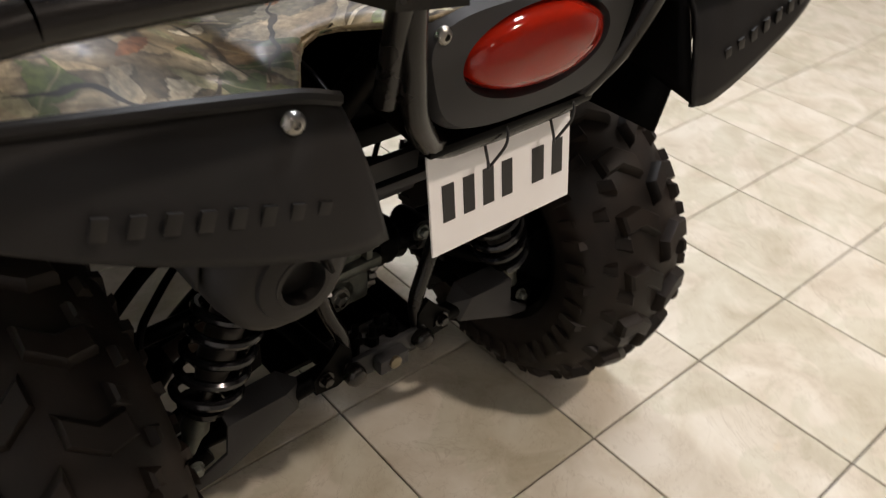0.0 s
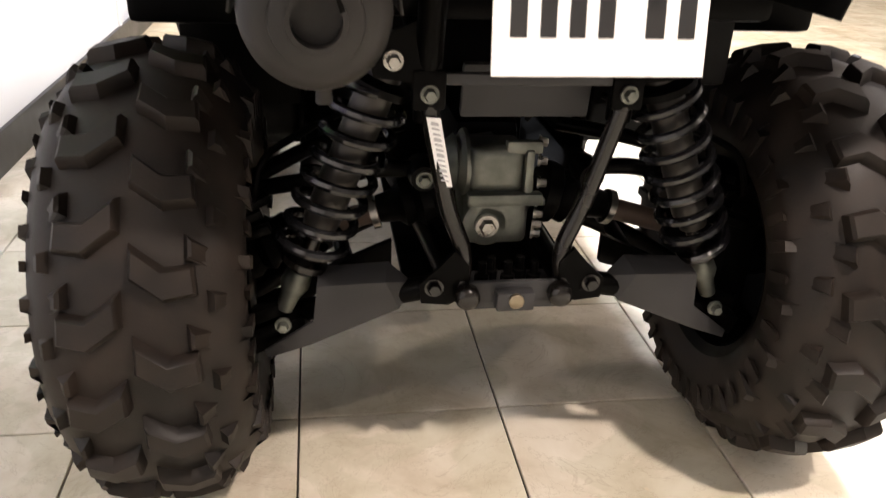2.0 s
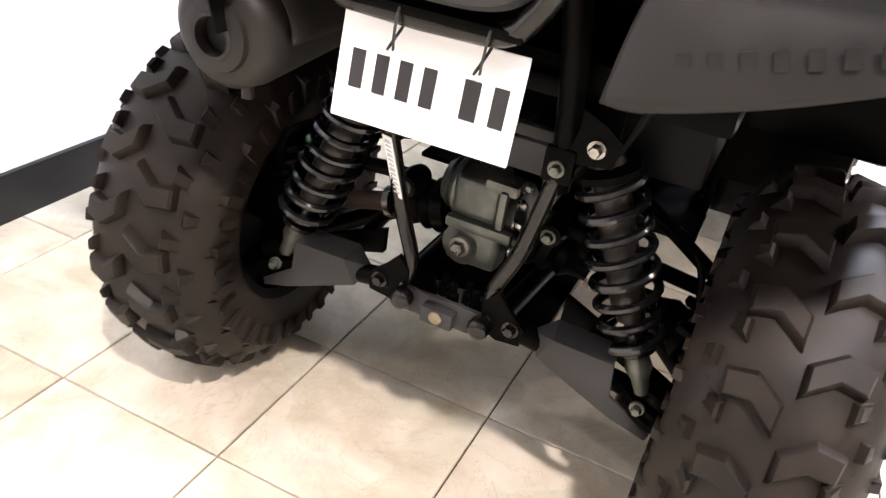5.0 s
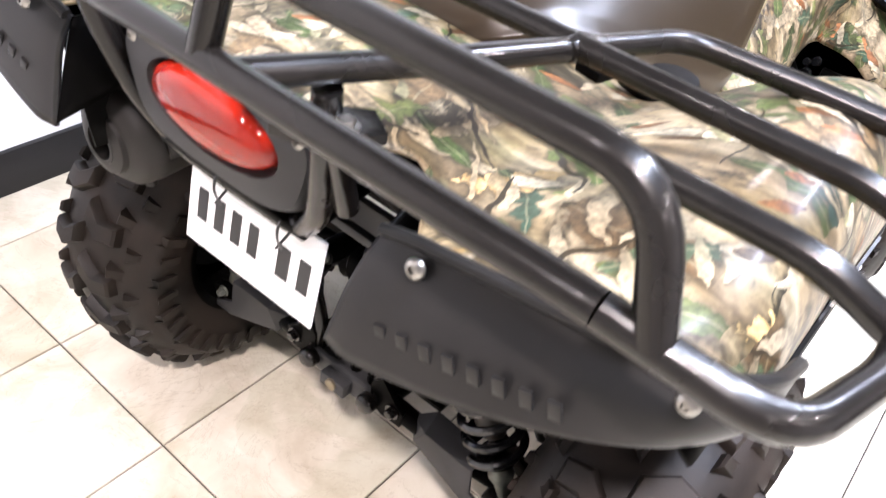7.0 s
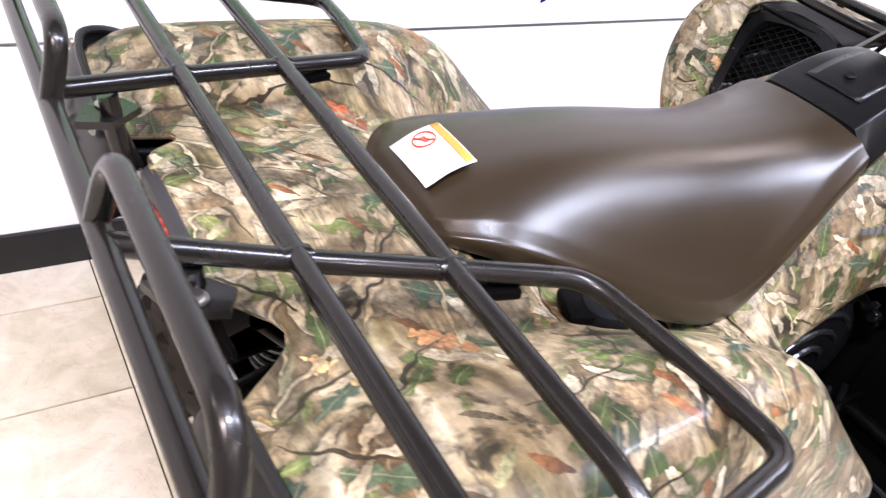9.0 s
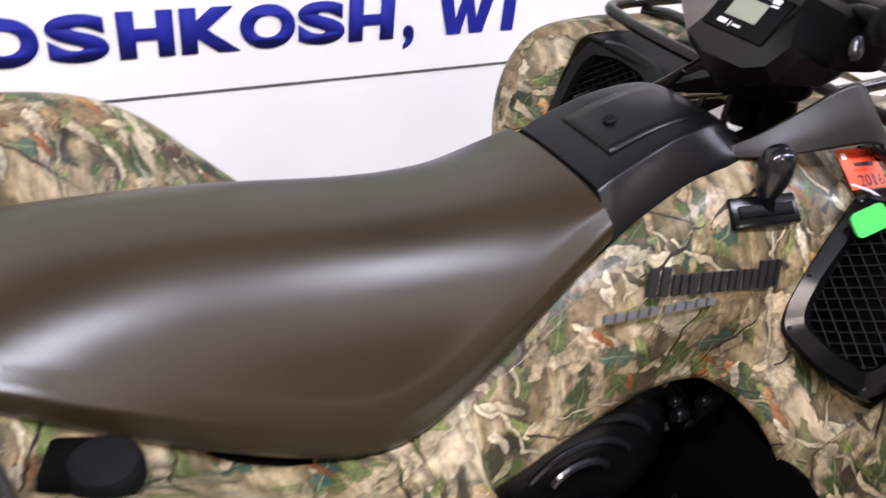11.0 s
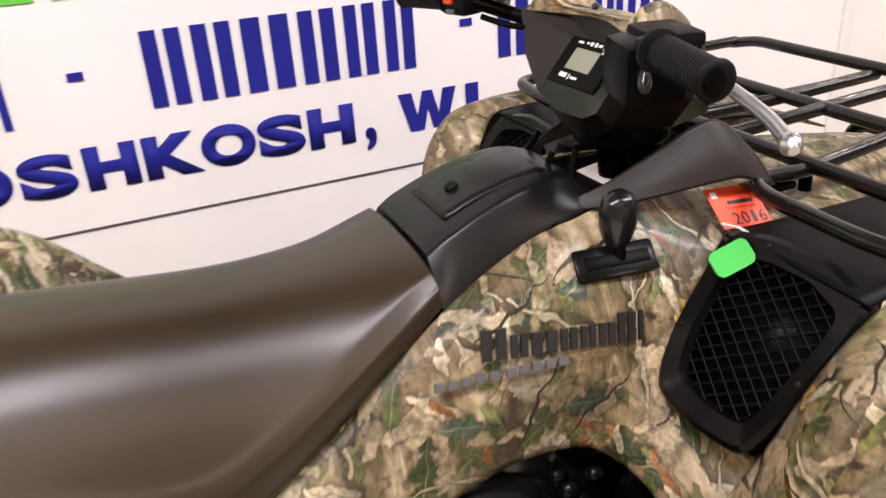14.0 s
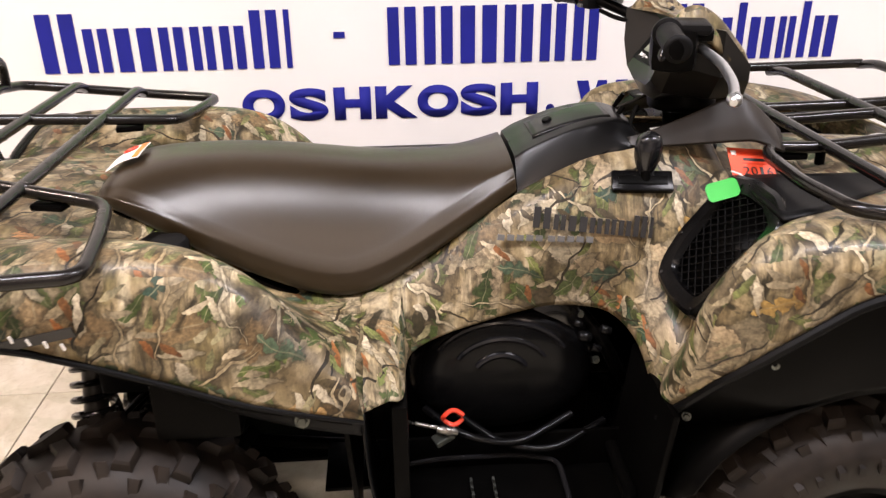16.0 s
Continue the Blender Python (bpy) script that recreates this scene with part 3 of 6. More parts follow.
for ch_, y_, w_ in zip("OSHKOSH", (0.0, 0.158, 0.309, 0.450, 0.594, 0.743, 0.882), (0.143, 0.130, 0.126, 0.143, 0.141, 0.127, 0.130)):
    ob_ = lettered(ch_, sign, BLUE, WALLFRAME @ Matrix.Translation((y_, 0.722, 0)), w_, 0.112, bold=0.056)
    ob_.matrix_parent_inverse = Matrix.Translation((-X0, 0, 0))
ob_ = lettered(",", sign, BLUE, WALLFRAME @ Matrix.Translation((1.042, 0.690, 0)), 0.032, 0.066, bold=0.02)
ob_.matrix_parent_inverse = Matrix.Translation((-X0, 0, 0))
STROKES = ((0, 0.126), (0.040, 0.126), (0.056, 0.045), (0.074, 0.126), (0.104, 0.126), (0.122, 0.045), (0.138, 0.126), (0.178, 0.126), (0.146, 0), (0.104, 0), (0.089, 0.072), (0.074, 0), (0.032, 0))
for shape_, at_ in ((STROKES, 1.147), (((0, 0), (0, 0.126), (0.040, 0.126), (0.040, 0)), 1.357)):
    ob_ = part("letter", plate([(X0 + 0.0015, at_ + u_, 0.722 + v_ * 0.112 / 0.126) for u_, v_ in shape_], 0.003, (1, 0, 0)), BLUE, sign, smooth=0)
    ob_.matrix_parent_inverse = Matrix.Translation((-X0, 0, 0))


# ---- ceiling lights ----
def ceiling_light(x, y, sx, sy):
    t = thing("ceiling_light", "white framed ceiling light, switched on", "ceiling light", "ceiling lights", at=(x, y, H))
    bm = bmesh.new()
    for dx, dy, wx, wy in ((-1, 0, 0.02, sy + 0.04), (1, 0, 0.02, sy + 0.04), (0, -1, sx, 0.02), (0, 1, sx, 0.02)):
        add_box(bm, (dx * (sx / 2 + 0.01), dy * (sy / 2 + 0.01), -0.012), (wx, wy, 0.024))
    part("frame", bm, CEILING, t)
    part("diffuser", boxed((0, 0, -0.006), (sx, sy, 0.010), bevel=0), GLOW, t, smooth=0)


for sx_, sy_, power_ in SPOTS:
    ceiling_light(sx_, sy_, 0.20, 0.20)
for sx_, sy_, long_, power_ in PANELS:
    ceiling_light(sx_, sy_, 0.32, long_ + 0.04)

# ---- the quad ----
atv = thing("atv", "quad bike in leaf camouflage print with black tube racks", "quad bike")


# wheels
def tyre_mesh(R, width, rim):
    """A knobbly tyre about the x axis, its outer side towards +x."""
    bm = bmesh.new()
    half = width / 2
    right = [(0.0, R - 0.020), (half * 0.3, R - 0.022), (half * 0.58, R - 0.031), (half * 0.80, R - 0.047), (half * 0.93, R - 0.066), (half * 1.0, rim + 0.50 * (R - rim)), (half * 0.97, rim + 0.25 * (R - rim)), (half * 0.86, rim + 0.010), (half * 0.78, rim)]
    body = [(-x, r) for x, r in right[:0:-1]] + right
    prof = spline(body, 34)
    segs = 72
    rings = [[bm.verts.new((x, r * math.sin(a), r * math.cos(a))) for x, r in prof] for a in np.linspace(0, 2 * math.pi, segs, endpoint=False)]
    for k in range(segs):
        a, b = rings[k], rings[(k + 1) % segs]
        for i in range(len(prof) - 1):
            bm.faces.new((a[i], b[i], b[i + 1], a[i + 1]))
    px, pr = np.array(prof)[:, 0], np.array(prof)[:, 1]
    order = np.argsort(px)

    def radius(x):
        return float(np.interp(x, px[order], pr[order]))

    def lug(shape, turn, height, side):
        """shape: points (x share of the half width, arc in metres); a raised block with sloped flanks and a worn top edge."""
        flat = [Vector((sx * half, arc)) for sx, arc in shape]
        n = len(flat)
        inward = []
        for k in range(n):
            e1, e2 = (flat[k] - flat[k - 1]).normalized(), (flat[(k + 1) % n] - flat[k]).normalized()
            n1, n2 = Vector((-e1.y, e1.x)), Vector((-e2.y, e2.x))
            inward.append((n1 + n2) / max(0.35, 1.0 + n1.dot(n2)))
        levels = []
        for inset, lift in ((-0.0035, -0.006), (-0.0015, 0.001), (0.0015, height - 0.0035), (0.0045, height)):
            row = []
            for p, d in zip(flat, inward):
                q = p + d * inset
                xx = max(0.004, min(half * 0.985, q.x))
                lean = min(1.0, max(0.0, (xx / half - 0.45) / 0.5)) * 1.0
                r, a = radius(xx) + lift * math.cos(lean), turn + q.y / R
                row.append(bm.verts.new(((xx + lift * math.sin(lean)) * side, r * math.sin(a), r * math.cos(a))))
            levels.append(row)
        for low_, high_ in zip(levels, levels[1:]):
            for k in range(n):
                bm.faces.new((low_[k], low_[(k + 1) % n], high_[(k + 1) % n], high_[k]))
        cap = levels[-1]
        for k in range(n // 2 - 1):
            bm.faces.new((cap[k], cap[k + 1], cap[n - 2 - k], cap[n - 1 - k]))

    count = 19
    for k in range(count):
        for side, shift in ((1, 0.0), (-1, 0.5)):
            a = 2 * math.pi * (k + shift) / count
            lug([(0.05, -0.040), (0.34, -0.013), (0.58, -0.017), (0.60, 0.018), (0.33, 0.024), (0.04, -0.002)], a, 0.0175, side)
            lug([(0.52, -0.050), (0.76, -0.034), (0.975, -0.032), (0.975, -0.006), (0.74, -0.004), (0.52, -0.024)], a, 0.0160, side)
            lug([(0.70, 0.016), (0.84, 0.020), (0.975, 0.018), (0.975, 0.042), (0.84, 0.046), (0.70, 0.040)], a, 0.0150, side)
    bmesh.ops.recalc_face_normals(bm, faces=bm.faces)
    return bm


def rim_mesh(rim, width):
    bm = bmesh.new()
    prof = [(-width * 0.42, rim + 0.006), (-width * 0.44, rim + 0.012), (-width * 0.40, rim - 0.004), (-width * 0.2, rim - 0.020), (width * 0.02, rim - 0.024), (width * 0.10, rim - 0.075), (width * 0.12, 0.05), (width * 0.12, 0.012),
            (width * 0.16, 0.012), (width * 0.16, 0.052), (width * 0.14, rim - 0.07), (width * 0.06, rim - 0.018), (width * 0.40, rim - 0.004), (width * 0.44, rim + 0.012), (width * 0.42, rim + 0.006)]
    segs = 40
    rings = [[bm.verts.new((x, r * math.sin(a), r * math.cos(a))) for x, r in prof] for a in np.linspace(0, 2 * math.pi, segs, endpoint=False)]
    for k in range(segs):
        a, b = rings[k], rings[(k + 1) % segs]
        for i in range(len(prof) - 1):
            bm.faces.new((a[i], b[i], b[i + 1], a[i + 1]))
    return bm


R_TYRE, Z_AXLE, HALF_TRACK, WHEELBASE = 0.316, 0.312, 0.446, 1.30
for y_axle, width_ in ((0.0, 0.232), (WHEELBASE, 0.200)):
    shared = None
    for s in (1, -1):
        wheel = new("wheel")
        wheel.parent = atv
        wheel.matrix_basis = Matrix.Translation((s * HALF_TRACK, y_axle, Z_AXLE)) @ (pose(0, 0, 0, 0, 0, 180) if s < 0 else pose(0, 0, 0, 12)) 
        if shared is None:
            a_ = part("tyre", tyre_mesh(R_TYRE, width_, 0.152), RUBBER, wheel, "black knobbly rubber tyre", 30)
            b_ = part("rim", rim_mesh(0.152, width_), FRAME, wheel, "black steel rim")
            shared = (a_.data, b_.data)
        else:
            tagged(new("tyre", shared[0]), "black knobbly rubber tyre").parent = wheel
            tagged(new("rim", shared[1]), "black steel rim").parent = wheel
        for k in range(4):
            a = math.pi / 4 + k * math.pi / 2
            part("lug_nut", bolt(bmesh.new(), (0.034, 0.045 * math.sin(a), 0.045 * math.cos(a)), (1, 0, 0), 0.008, 0.016), ZINC, wheel)
        part("hub", turned((-0.10, 0, 0), (0.045, 0, 0), [(0, 0.035), (0.5, 0.04), (0.9, 0.03), (1, 0.02)], 18), FRAME, wheel)

# rear suspension
for s in (1, -1):
    top, low = Vector((s * 0.160, -0.118, 0.634)), Vector((s * 0.274, -0.112, 0.352))
    shock = new("shock_absorber")
    shock.parent = atv
    way = (low - top)
    part("damper_body", turned(top, top + way * 0.80, [(0, 0.012), (0.05, 0.020), (0.1, 0.0235), (0.9, 0.0235), (1, 0.018)]), DAMPER, shock, "dull steel damper body")
    part("damper_rod", turned(top + way * 0.55, low, [(0, 0.011), (0.8, 0.011), (0.82, 0.030), (0.88, 0.030), (0.9, 0.014), (1, 0.012)]), TUBE, shock)
    m_, length_ = axis_matrix(top + way * 0.13, top + way * 0.90)
    turns = 7.6
    line = [m_ @ vec((0.0395 + 0.002 * math.sin(math.pi * k / 192)) * math.cos(2 * math.pi * turns * k / 192), (0.0395 + 0.002 * math.sin(math.pi * k / 192)) * math.sin(2 * math.pi * turns * k / 192), length_ * k / 192) for k in range(193)]
    part("coil_spring", add_sweep(bmesh.new(), line, 0.0066, 8), GLOSS, shock, "glossy black coil spring")
    part("upper_collar", turned(top + way * 0.09, top + way * 0.14, [(0, 0.030), (0.4, 0.042), (1, 0.042)]), FRAME, shock)
    part("lower_clevis", turned(low - way * 0.02, low + way.normalized() * 0.055, [(0, 0.016), (0.35, 0.019), (0.6, 0.013), (1, 0.011)]), ALU, shock, "dull zinc clevis")
    part("top_bolt", bolt(bmesh.new(), top + Vector((0, -0.030, 0.0)), (0, -1, 0), 0.0082, 0.012), ZINC, shock)
    part("top_bracket", plate([top + Vector(p) for p in ((s * 0.022, -0.03, -0.02), (s * 0.03, -0.03, 0.012), (s * 0.005, -0.03, 0.03), (-s * 0.055, -0.03, 0.055), (-s * 0.055, -0.03, -0.03))], 0.006, (0, 1, 0)), FRAME, shock)
    part("bottom_bolt", bolt(bmesh.new(), low + Vector((-s * -0.022, -0.022, -0.062)), (0, -1, 0), 0.0075, 0.010), ALU, shock)

    arm = new("lower_arm")
    arm.parent = atv
    part("arm_tube", tube([(s * 0.09, -0.135, 0.342), (s * 0.20, -0.12, 0.315), (s * 0.345, -0.06, 0.255)], 0.016, 0.05), FRAME, arm)
    part("arm_tube", tube([(s * 0.09, 0.16, 0.345), (s * 0.22, 0.10, 0.315), (s * 0.345, 0.02, 0.255)], 0.016, 0.05), FRAME, arm)
    part("cross_tube", rod((s * 0.20, -0.115, 0.315), (s * 0.22, 0.10, 0.315), 0.012), FRAME, arm)
    part("cradle", boxed((s * 0.305, -0.100, 0.262), (0.085, 0.035, 0.030), (0, s * 22, 0), 0.006), FRAME, arm)
    part("cradle", boxed((s * 0.310, -0.104, 0.298), (0.055, 0.028, 0.018), (0, s * 22, 0), 0.005), FRAME, arm)
    # formed plastic guard in front of the arm
    A, B, C, D = (s * 0.252, -0.150, 0.352), (s * 0.166, -0.150, 0.355), (s * 0.147, -0.146, 0.314), (s * 0.262, -0.148, 0.266)
    tip, rear_a, rear_b = (s * 0.128, -0.126, 0.342), (s * 0.160, -0.112, 0.366), (s * 0.248, -0.112, 0.362)
    tongue_a, tongue_b, tongue_c = (s * 0.318, -0.134, 0.240), (s * 0.322, -0.132, 0.250), (s * 0.257, -0.149, 0.302)
    corners, guard_mesh = {}, bmesh.new()
    for face in ((A, B, C, D, tongue_c), (B, tip, C), (A, rear_b, rear_a, B), (B, rear_a, tip), (tongue_c, D, tongue_a, tongue_b)):
        for p in face:
            if p not in corners:
                corners[p] = guard_mesh.verts.new(p)
        guard_mesh.faces.new([corners[p] for p in face])
    part("arm_guard", guard_mesh, GUARD, arm, "dark grey moulded arm guard", 20, mods=[("SOLIDIFY", dict(thickness=0.005)), ("BEVEL", dict(width=0.0018, segments=2))])
    part("arm_web", plate([(s * x, -0.055, z) for x, z in ((0.150, 0.326), (0.150, 0.368), (0.240, 0.328), (0.335, 0.280), (0.335, 0.252), (0.225, 0.302))], 0.012, (0, 1, 0)), FRAME, arm)
    upper = new("upper_arm")
    upper.parent = atv
    part("arm_tube", tube([(s * 0.120, -0.05, 0.470), (s * 0.17, -0.06, 0.475), (s * 0.23, -0.055, 0.462), (s * 0.35, -0.02, 0.430)], 0.0115, 0.04), FRAME, upper)
    part("arm_tube", tube([(s * 0.120, 0.12, 0.480), (s * 0.24, 0.07, 0.470), (s * 0.35, 0.01, 0.430)], 0.0115, 0.04), FRAME, upper)
    part("pivot", turned((s * 0.112, -0.085, 0.468), (s * 0.112, -0.03, 0.468), [(0, 0.017), (0.3, 0.020), (0.7, 0.020), (1, 0.017)]), FRAME, upper)
    part("pivot_bolt", bolt(bmesh.new(), (s * 0.112, -0.086, 0.468), (0, -1, 0), 0.008, 0.008), ALU, upper)
    axle = new("drive_shaft")
    axle.parent = atv
    part("shaft", rod((s * 0.08, 0.0, 0.415), (s * 0.36, 0.0, 0.335), 0.016), RUST, axle, "rusty brown drive shaft")
    part("inner_boot", turned((s * 0.065, 0.0, 0.418), (s * 0.165, 0.0, 0.392), [(0, 0.046), (0.2, 0.044), (0.25, 0.036), (0.4, 0.040), (0.5, 0.030), (0.65, 0.034), (0.75, 0.024), (1, 0.020)]), FRAME, axle)
    part("boot_clamp", turned((s * 0.166, 0.0, 0.391), (s * 0.176, 0.0, 0.388), [(0, 0.026), (1, 0.026)]), ZINC, axle)
    part("outer_boot", turned((s * 0.36, 0.0, 0.335), (s * 0.26, 0.0, 0.365), [(0, 0.048), (0.2, 0.046), (0.3, 0.036), (0.42, 0.042), (0.55, 0.030), (0.7, 0.034), (1, 0.020)]), FRAME, axle)
    part("knuckle", boxed((s * 0.365, -0.005, 0.335), (0.05, 0.10, 0.22), (0, 0, 0), 0.015), FRAME, atv)
    part("brake_hose", tube([(s * 0.345, -0.045, 0.42), (s * 0.325, -0.10, 0.45), (s * 0.315, -0.085, 0.50), (s * 0.24, -0.03, 0.53), (s * 0.15, 0.02, 0.55)], 0.005, 0.05, 8), FRAME, atv)
    clamp = bmesh.new()
    for k in range(4):
        add_box(clamp, (s * (0.325 + 0.010 * (k % 2)), -0.085 + 0.01 * k, 0.40 + 0.016 * k), (0.035, 0.016, 0.012), (0, s * 20, 10 * k), 0.003)
    part("hose_clip", clamp, FRAME, atv)

# rear frame, tubes down to the hitch plate
for s in (1, -1):
    part("rear_frame_tube", tube([(s * 0.1185, -0.135, 0.640), (s * 0.1185, -0.142, 0.585), (s * 0.088, -0.128, 0.445), (s * 0.062, -0.132, 0.385), (s * 0.070, -0.140, 0.330)], 0.0115, 0.03), TUBE, atv, "bent black frame tube")
    part("upper_frame_tube", tube([(s * 0.1185, -0.128, 0.560), (s * 0.118, -0.135, 0.640), (s * 0.122, -0.20, 0.76), (s * 0.13, -0.30, 0.875)], 0.016, 0.04), FRAME, atv)
    part("frame_bracket", boxed((s * 0.1185, -0.146, 0.600), (0.040, 0.012, 0.048), (0, 0, 0), 0.006), FRAME, atv)
    part("frame_bolt", bolt(bmesh.new(), (s * 0.1185, -0.153, 0.597), (0, -1, 0), 0.0078, 0.010), ALU, atv)
    part("frame_rail", tube([(s * 0.075, -0.13, 0.335), (s * 0.085, 0.1, 0.32), (s * 0.11, 0.4, 0.30), (s * 0.11, 1.2, 0.30), (s * 0.10, 1.45, 0.36)], 0.016, 0.05), FRAME, atv)
    part("frame_rail", tube([(s * 0.118, -0.13, 0.62), (s * 0.12, 0.2, 0.70), (s * 0.13, 0.6, 0.72), (s * 0.12, 1.2, 0.70)], 0.016, 0.05), FRAME, atv)
    part("hitch_bolt", turned((s * 0.0615, -0.150, 0.334), (s * 0.0615, -0.170, 0.334), [(0, 0.0165), (0.6, 0.0165), (0.85, 0.014), (1, 0.009)]), TUBE, atv)
    part("hitch_lug", plate([(s * 0.058, -0.148, 0.330), (s * 0.060, -0.148, 0.375), (s * 0.078, -0.148, 0.395), (s * 0.098, -0.148, 0.372), (s * 0.122, -0.148, 0.350), (s * 0.120, -0.148, 0.322), (s * 0.085, -0.148, 0.318)], 0.008, (0, 1, 0)), FRAME, atv)
    part("pivot_bolt", bolt(bmesh.new(), (s * 0.104, -0.148, 0.345), (0, -1, 0), 0.009, 0.009), TUBE, atv)
part("cross_member", boxed((0, -0.140, 0.612), (0.225, 0.014, 0.014), bevel=0.003), GUARD, atv)
part("splash_plate", boxed((0.012, -0.085, 0.585), (0.165, 0.014, 0.070), (8, 0, 0), 0.006), GUARD, atv)
part("cross_member", boxed((0, -0.13, 0.690), (0.22, 0.02, 0.025), bevel=0.004), FRAME, atv)
hitch = bmesh.new()
add_box(hitch, (0, -0.145, 0.330), (0.125, 0.010, 0.040), bevel=0.004)
add_box(hitch, (0, -0.110, 0.322), (0.140, 0.080, 0.010), bevel=0.003)
add_box(hitch, (0, -0.160, 0.330), (0.050, 0.020, 0.026), bevel=0.004)
part("hitch_plate", hitch, GUARD, atv, "dark grey hitch plate")
part("hitch_stud", turned((0.0, -0.168, 0.333), (0.0, -0.176, 0.333), [(0, 0.010), (0.7, 0.010), (1, 0.007)]), BRASSY, atv)
for x_, y_n in ((-0.035, -0.115), (0.0, -0.115), (0.036, -0.115), (-0.02, -0.10), (0.02, -0.10)):
    part("hitch_nut", turned((x_, y_n, 0.328), (x_, y_n, 0.362), [(0, 0.010), (0.45, 0.010), (0.5, 0.006), (1, 0.006)], 8), FRAME, atv)

# final drive housing
drive = new("final_drive")
drive.parent = atv
case = bmesh.new()
add_lathe(case, (-0.045, 0.02, 0.425), (0.050, 0.02, 0.425), [(0, 0.050), (0.08, 0.066), (0.45, 0.070), (0.5, 0.060), (0.92, 0.056), (1, 0.046)], 28)
add_box(case, (-0.005, -0.035, 0.400), (0.085, 0.050, 0.080), bevel=0.014, segments=3)
add_lathe(case, (-0.02, -0.045, 0.392), (-0.02, -0.060, 0.392), [(0, 0.034), (0.8, 0.033), (1, 0.026)], 24)
add_box(case, (0.002, -0.058, 0.428), (0.105, 0.018, 0.018), bevel=0.006)
add_box(case, (-0.01, -0.030, 0.470), (0.075, 0.060, 0.065), bevel=0.014, segments=3)
add_box(case, (0.025, -0.052, 0.500), (0.050, 0.016, 0.018), bevel=0.005)
add_box(case, (0.032, -0.058, 0.468), (0.012, 0.016, 0.060), bevel=0.004)
add_lathe(case, (-0.075, -0.01, 0.465), (-0.045, -0.01, 0.465), [(0, 0.030), (0.4, 0.040), (0.5, 0.034), (0.8, 0.046), (1, 0.046)], 20)
part("housing", case, ALU, drive, "rough cast aluminium housing")
part("drain_washer", turned((-0.021, -0.060, 0.391), (-0.021, -0.064, 0.391), [(0, 0.0175), (1, 0.0175)], 24), ALU, drive)
part("drain_bolt", bolt(bmesh.new(), (-0.021, -0.063, 0.391), (0, -1, 0), 0.0115, 0.010), ZINC, drive)
edge = bmesh.new()
for z_ in (0.365, 0.380, 0.398, 0.418, 0.445, 0.475, 0.500):
    bolt(edge, (0.050, -0.045 + abs(z_ - 0.43) * 0.2, z_), (1, -0.35, 0), 0.006, 0.010)
part("cover_bolts", edge, ZINC, drive)
part("breather", tube([(0.03, -0.03, 0.53), (0.05, -0.04, 0.56), (0.08, -0.02, 0.60)], 0.004, 0.02, 8), FRAME, drive)
part("prop_shaft_tunnel", boxed((0.0, 0.20, 0.44), (0.10, 0.26, 0.12), bevel=0.02), FRAME, atv)
part("rear_tray", boxed((0, 0.06, 0.700), (0.60, 0.36, 0.05), bevel=0.012), FRAME, atv)
part("battery_box", boxed((0.225, 0.03, 0.660), (0.115, 0.20, 0.150), bevel=0.010), PLASTIC, atv)
for s in (1, -1):
    part("arch_liner", boxed((s * 0.370, 0.160, 0.682), (0.240, 0.14, 0.112), bevel=0.012), FRAME, atv)
    part("inner_rear_fender", sheet([[(s * 0.22, y, 0.72), (s * 0.27, y, z + 0.0), (s * 0.36, y, z + 0.025), (s * 0.44, y, z + 0.03), (s * 0.50, y, z - 0.012)] for y, z in ((-0.36, 0.865), (-0.25, 0.84), (-0.1, 0.825), (0.05, 0.78), (0.2, 0.715), (0.30, 0.685), (0.41, 0.66))], 14, 24), FRAME, atv, mods=[("SOLIDIFY", dict(thickness=0.004))])

# white sticker on the frame tube
tag_pts = [(-0.1215, -0.152, 0.570), (-0.1055, -0.156, 0.570), (-0.0855, -0.142, 0.480), (-0.1015, -0.138, 0.480)]
sticker = part("tube_sticker", plate(tag_pts, 0.002, (0, -1, 0)), PAPER, atv, "white paper sticker with fine print")
bars = bmesh.new()
for k in range(12):
    t_ = 0.08 + 0.075 * k
    a_ = Vector(tag_pts[0]).lerp(Vector(tag_pts[3]), t_)
    add_box(bars, a_ + Vector((0.0085, -0.0045 + 0.0, 0)), (0.0095, 0.0012, 0.0022 if k % 3 else 0.004), (0, 10, 0))
part("fine_print", bars, PALEINK, sticker, smooth=0)

# muffler
muffler = new("muffler")
muffler.parent = atv
MX, MZ = -0.243, 0.708
part("can", turned((MX, -0.335, MZ), (MX - 0.01, 0.16, MZ + 0.03), [(0.06, 0.0225), (0, 0.0225), (0, 0.036), (0.004, 0.052), (0.03, 0.066), (0.08, 0.070), (0.96, 0.070), (1, 0.05)], 36), HEATED, muffler, "dull dark grey muffler can")
part("tailpipe", turned((MX, -0.345, MZ), (MX, -0.29, MZ), [(0.9, 0.0222), (0, 0.0222), (0, 0.027), (0.15, 0.030), (0.35, 0.031), (1, 0.031)], 28), HEATED, muffler)
part("outlet", turned((MX, -0.3235, MZ), (MX, -0.300, MZ), [(0, 0.0215), (1, 0.0215)], 28), FRAME, muffler)
part("collar", turned((MX, -0.344, MZ), (MX, -0.325, MZ), [(0.98, 0.0224), (0, 0.0224), (0, 0.030), (0.2, 0.041), (0.7, 0.043), (1, 0.045)], 28), HEATED, muffler)
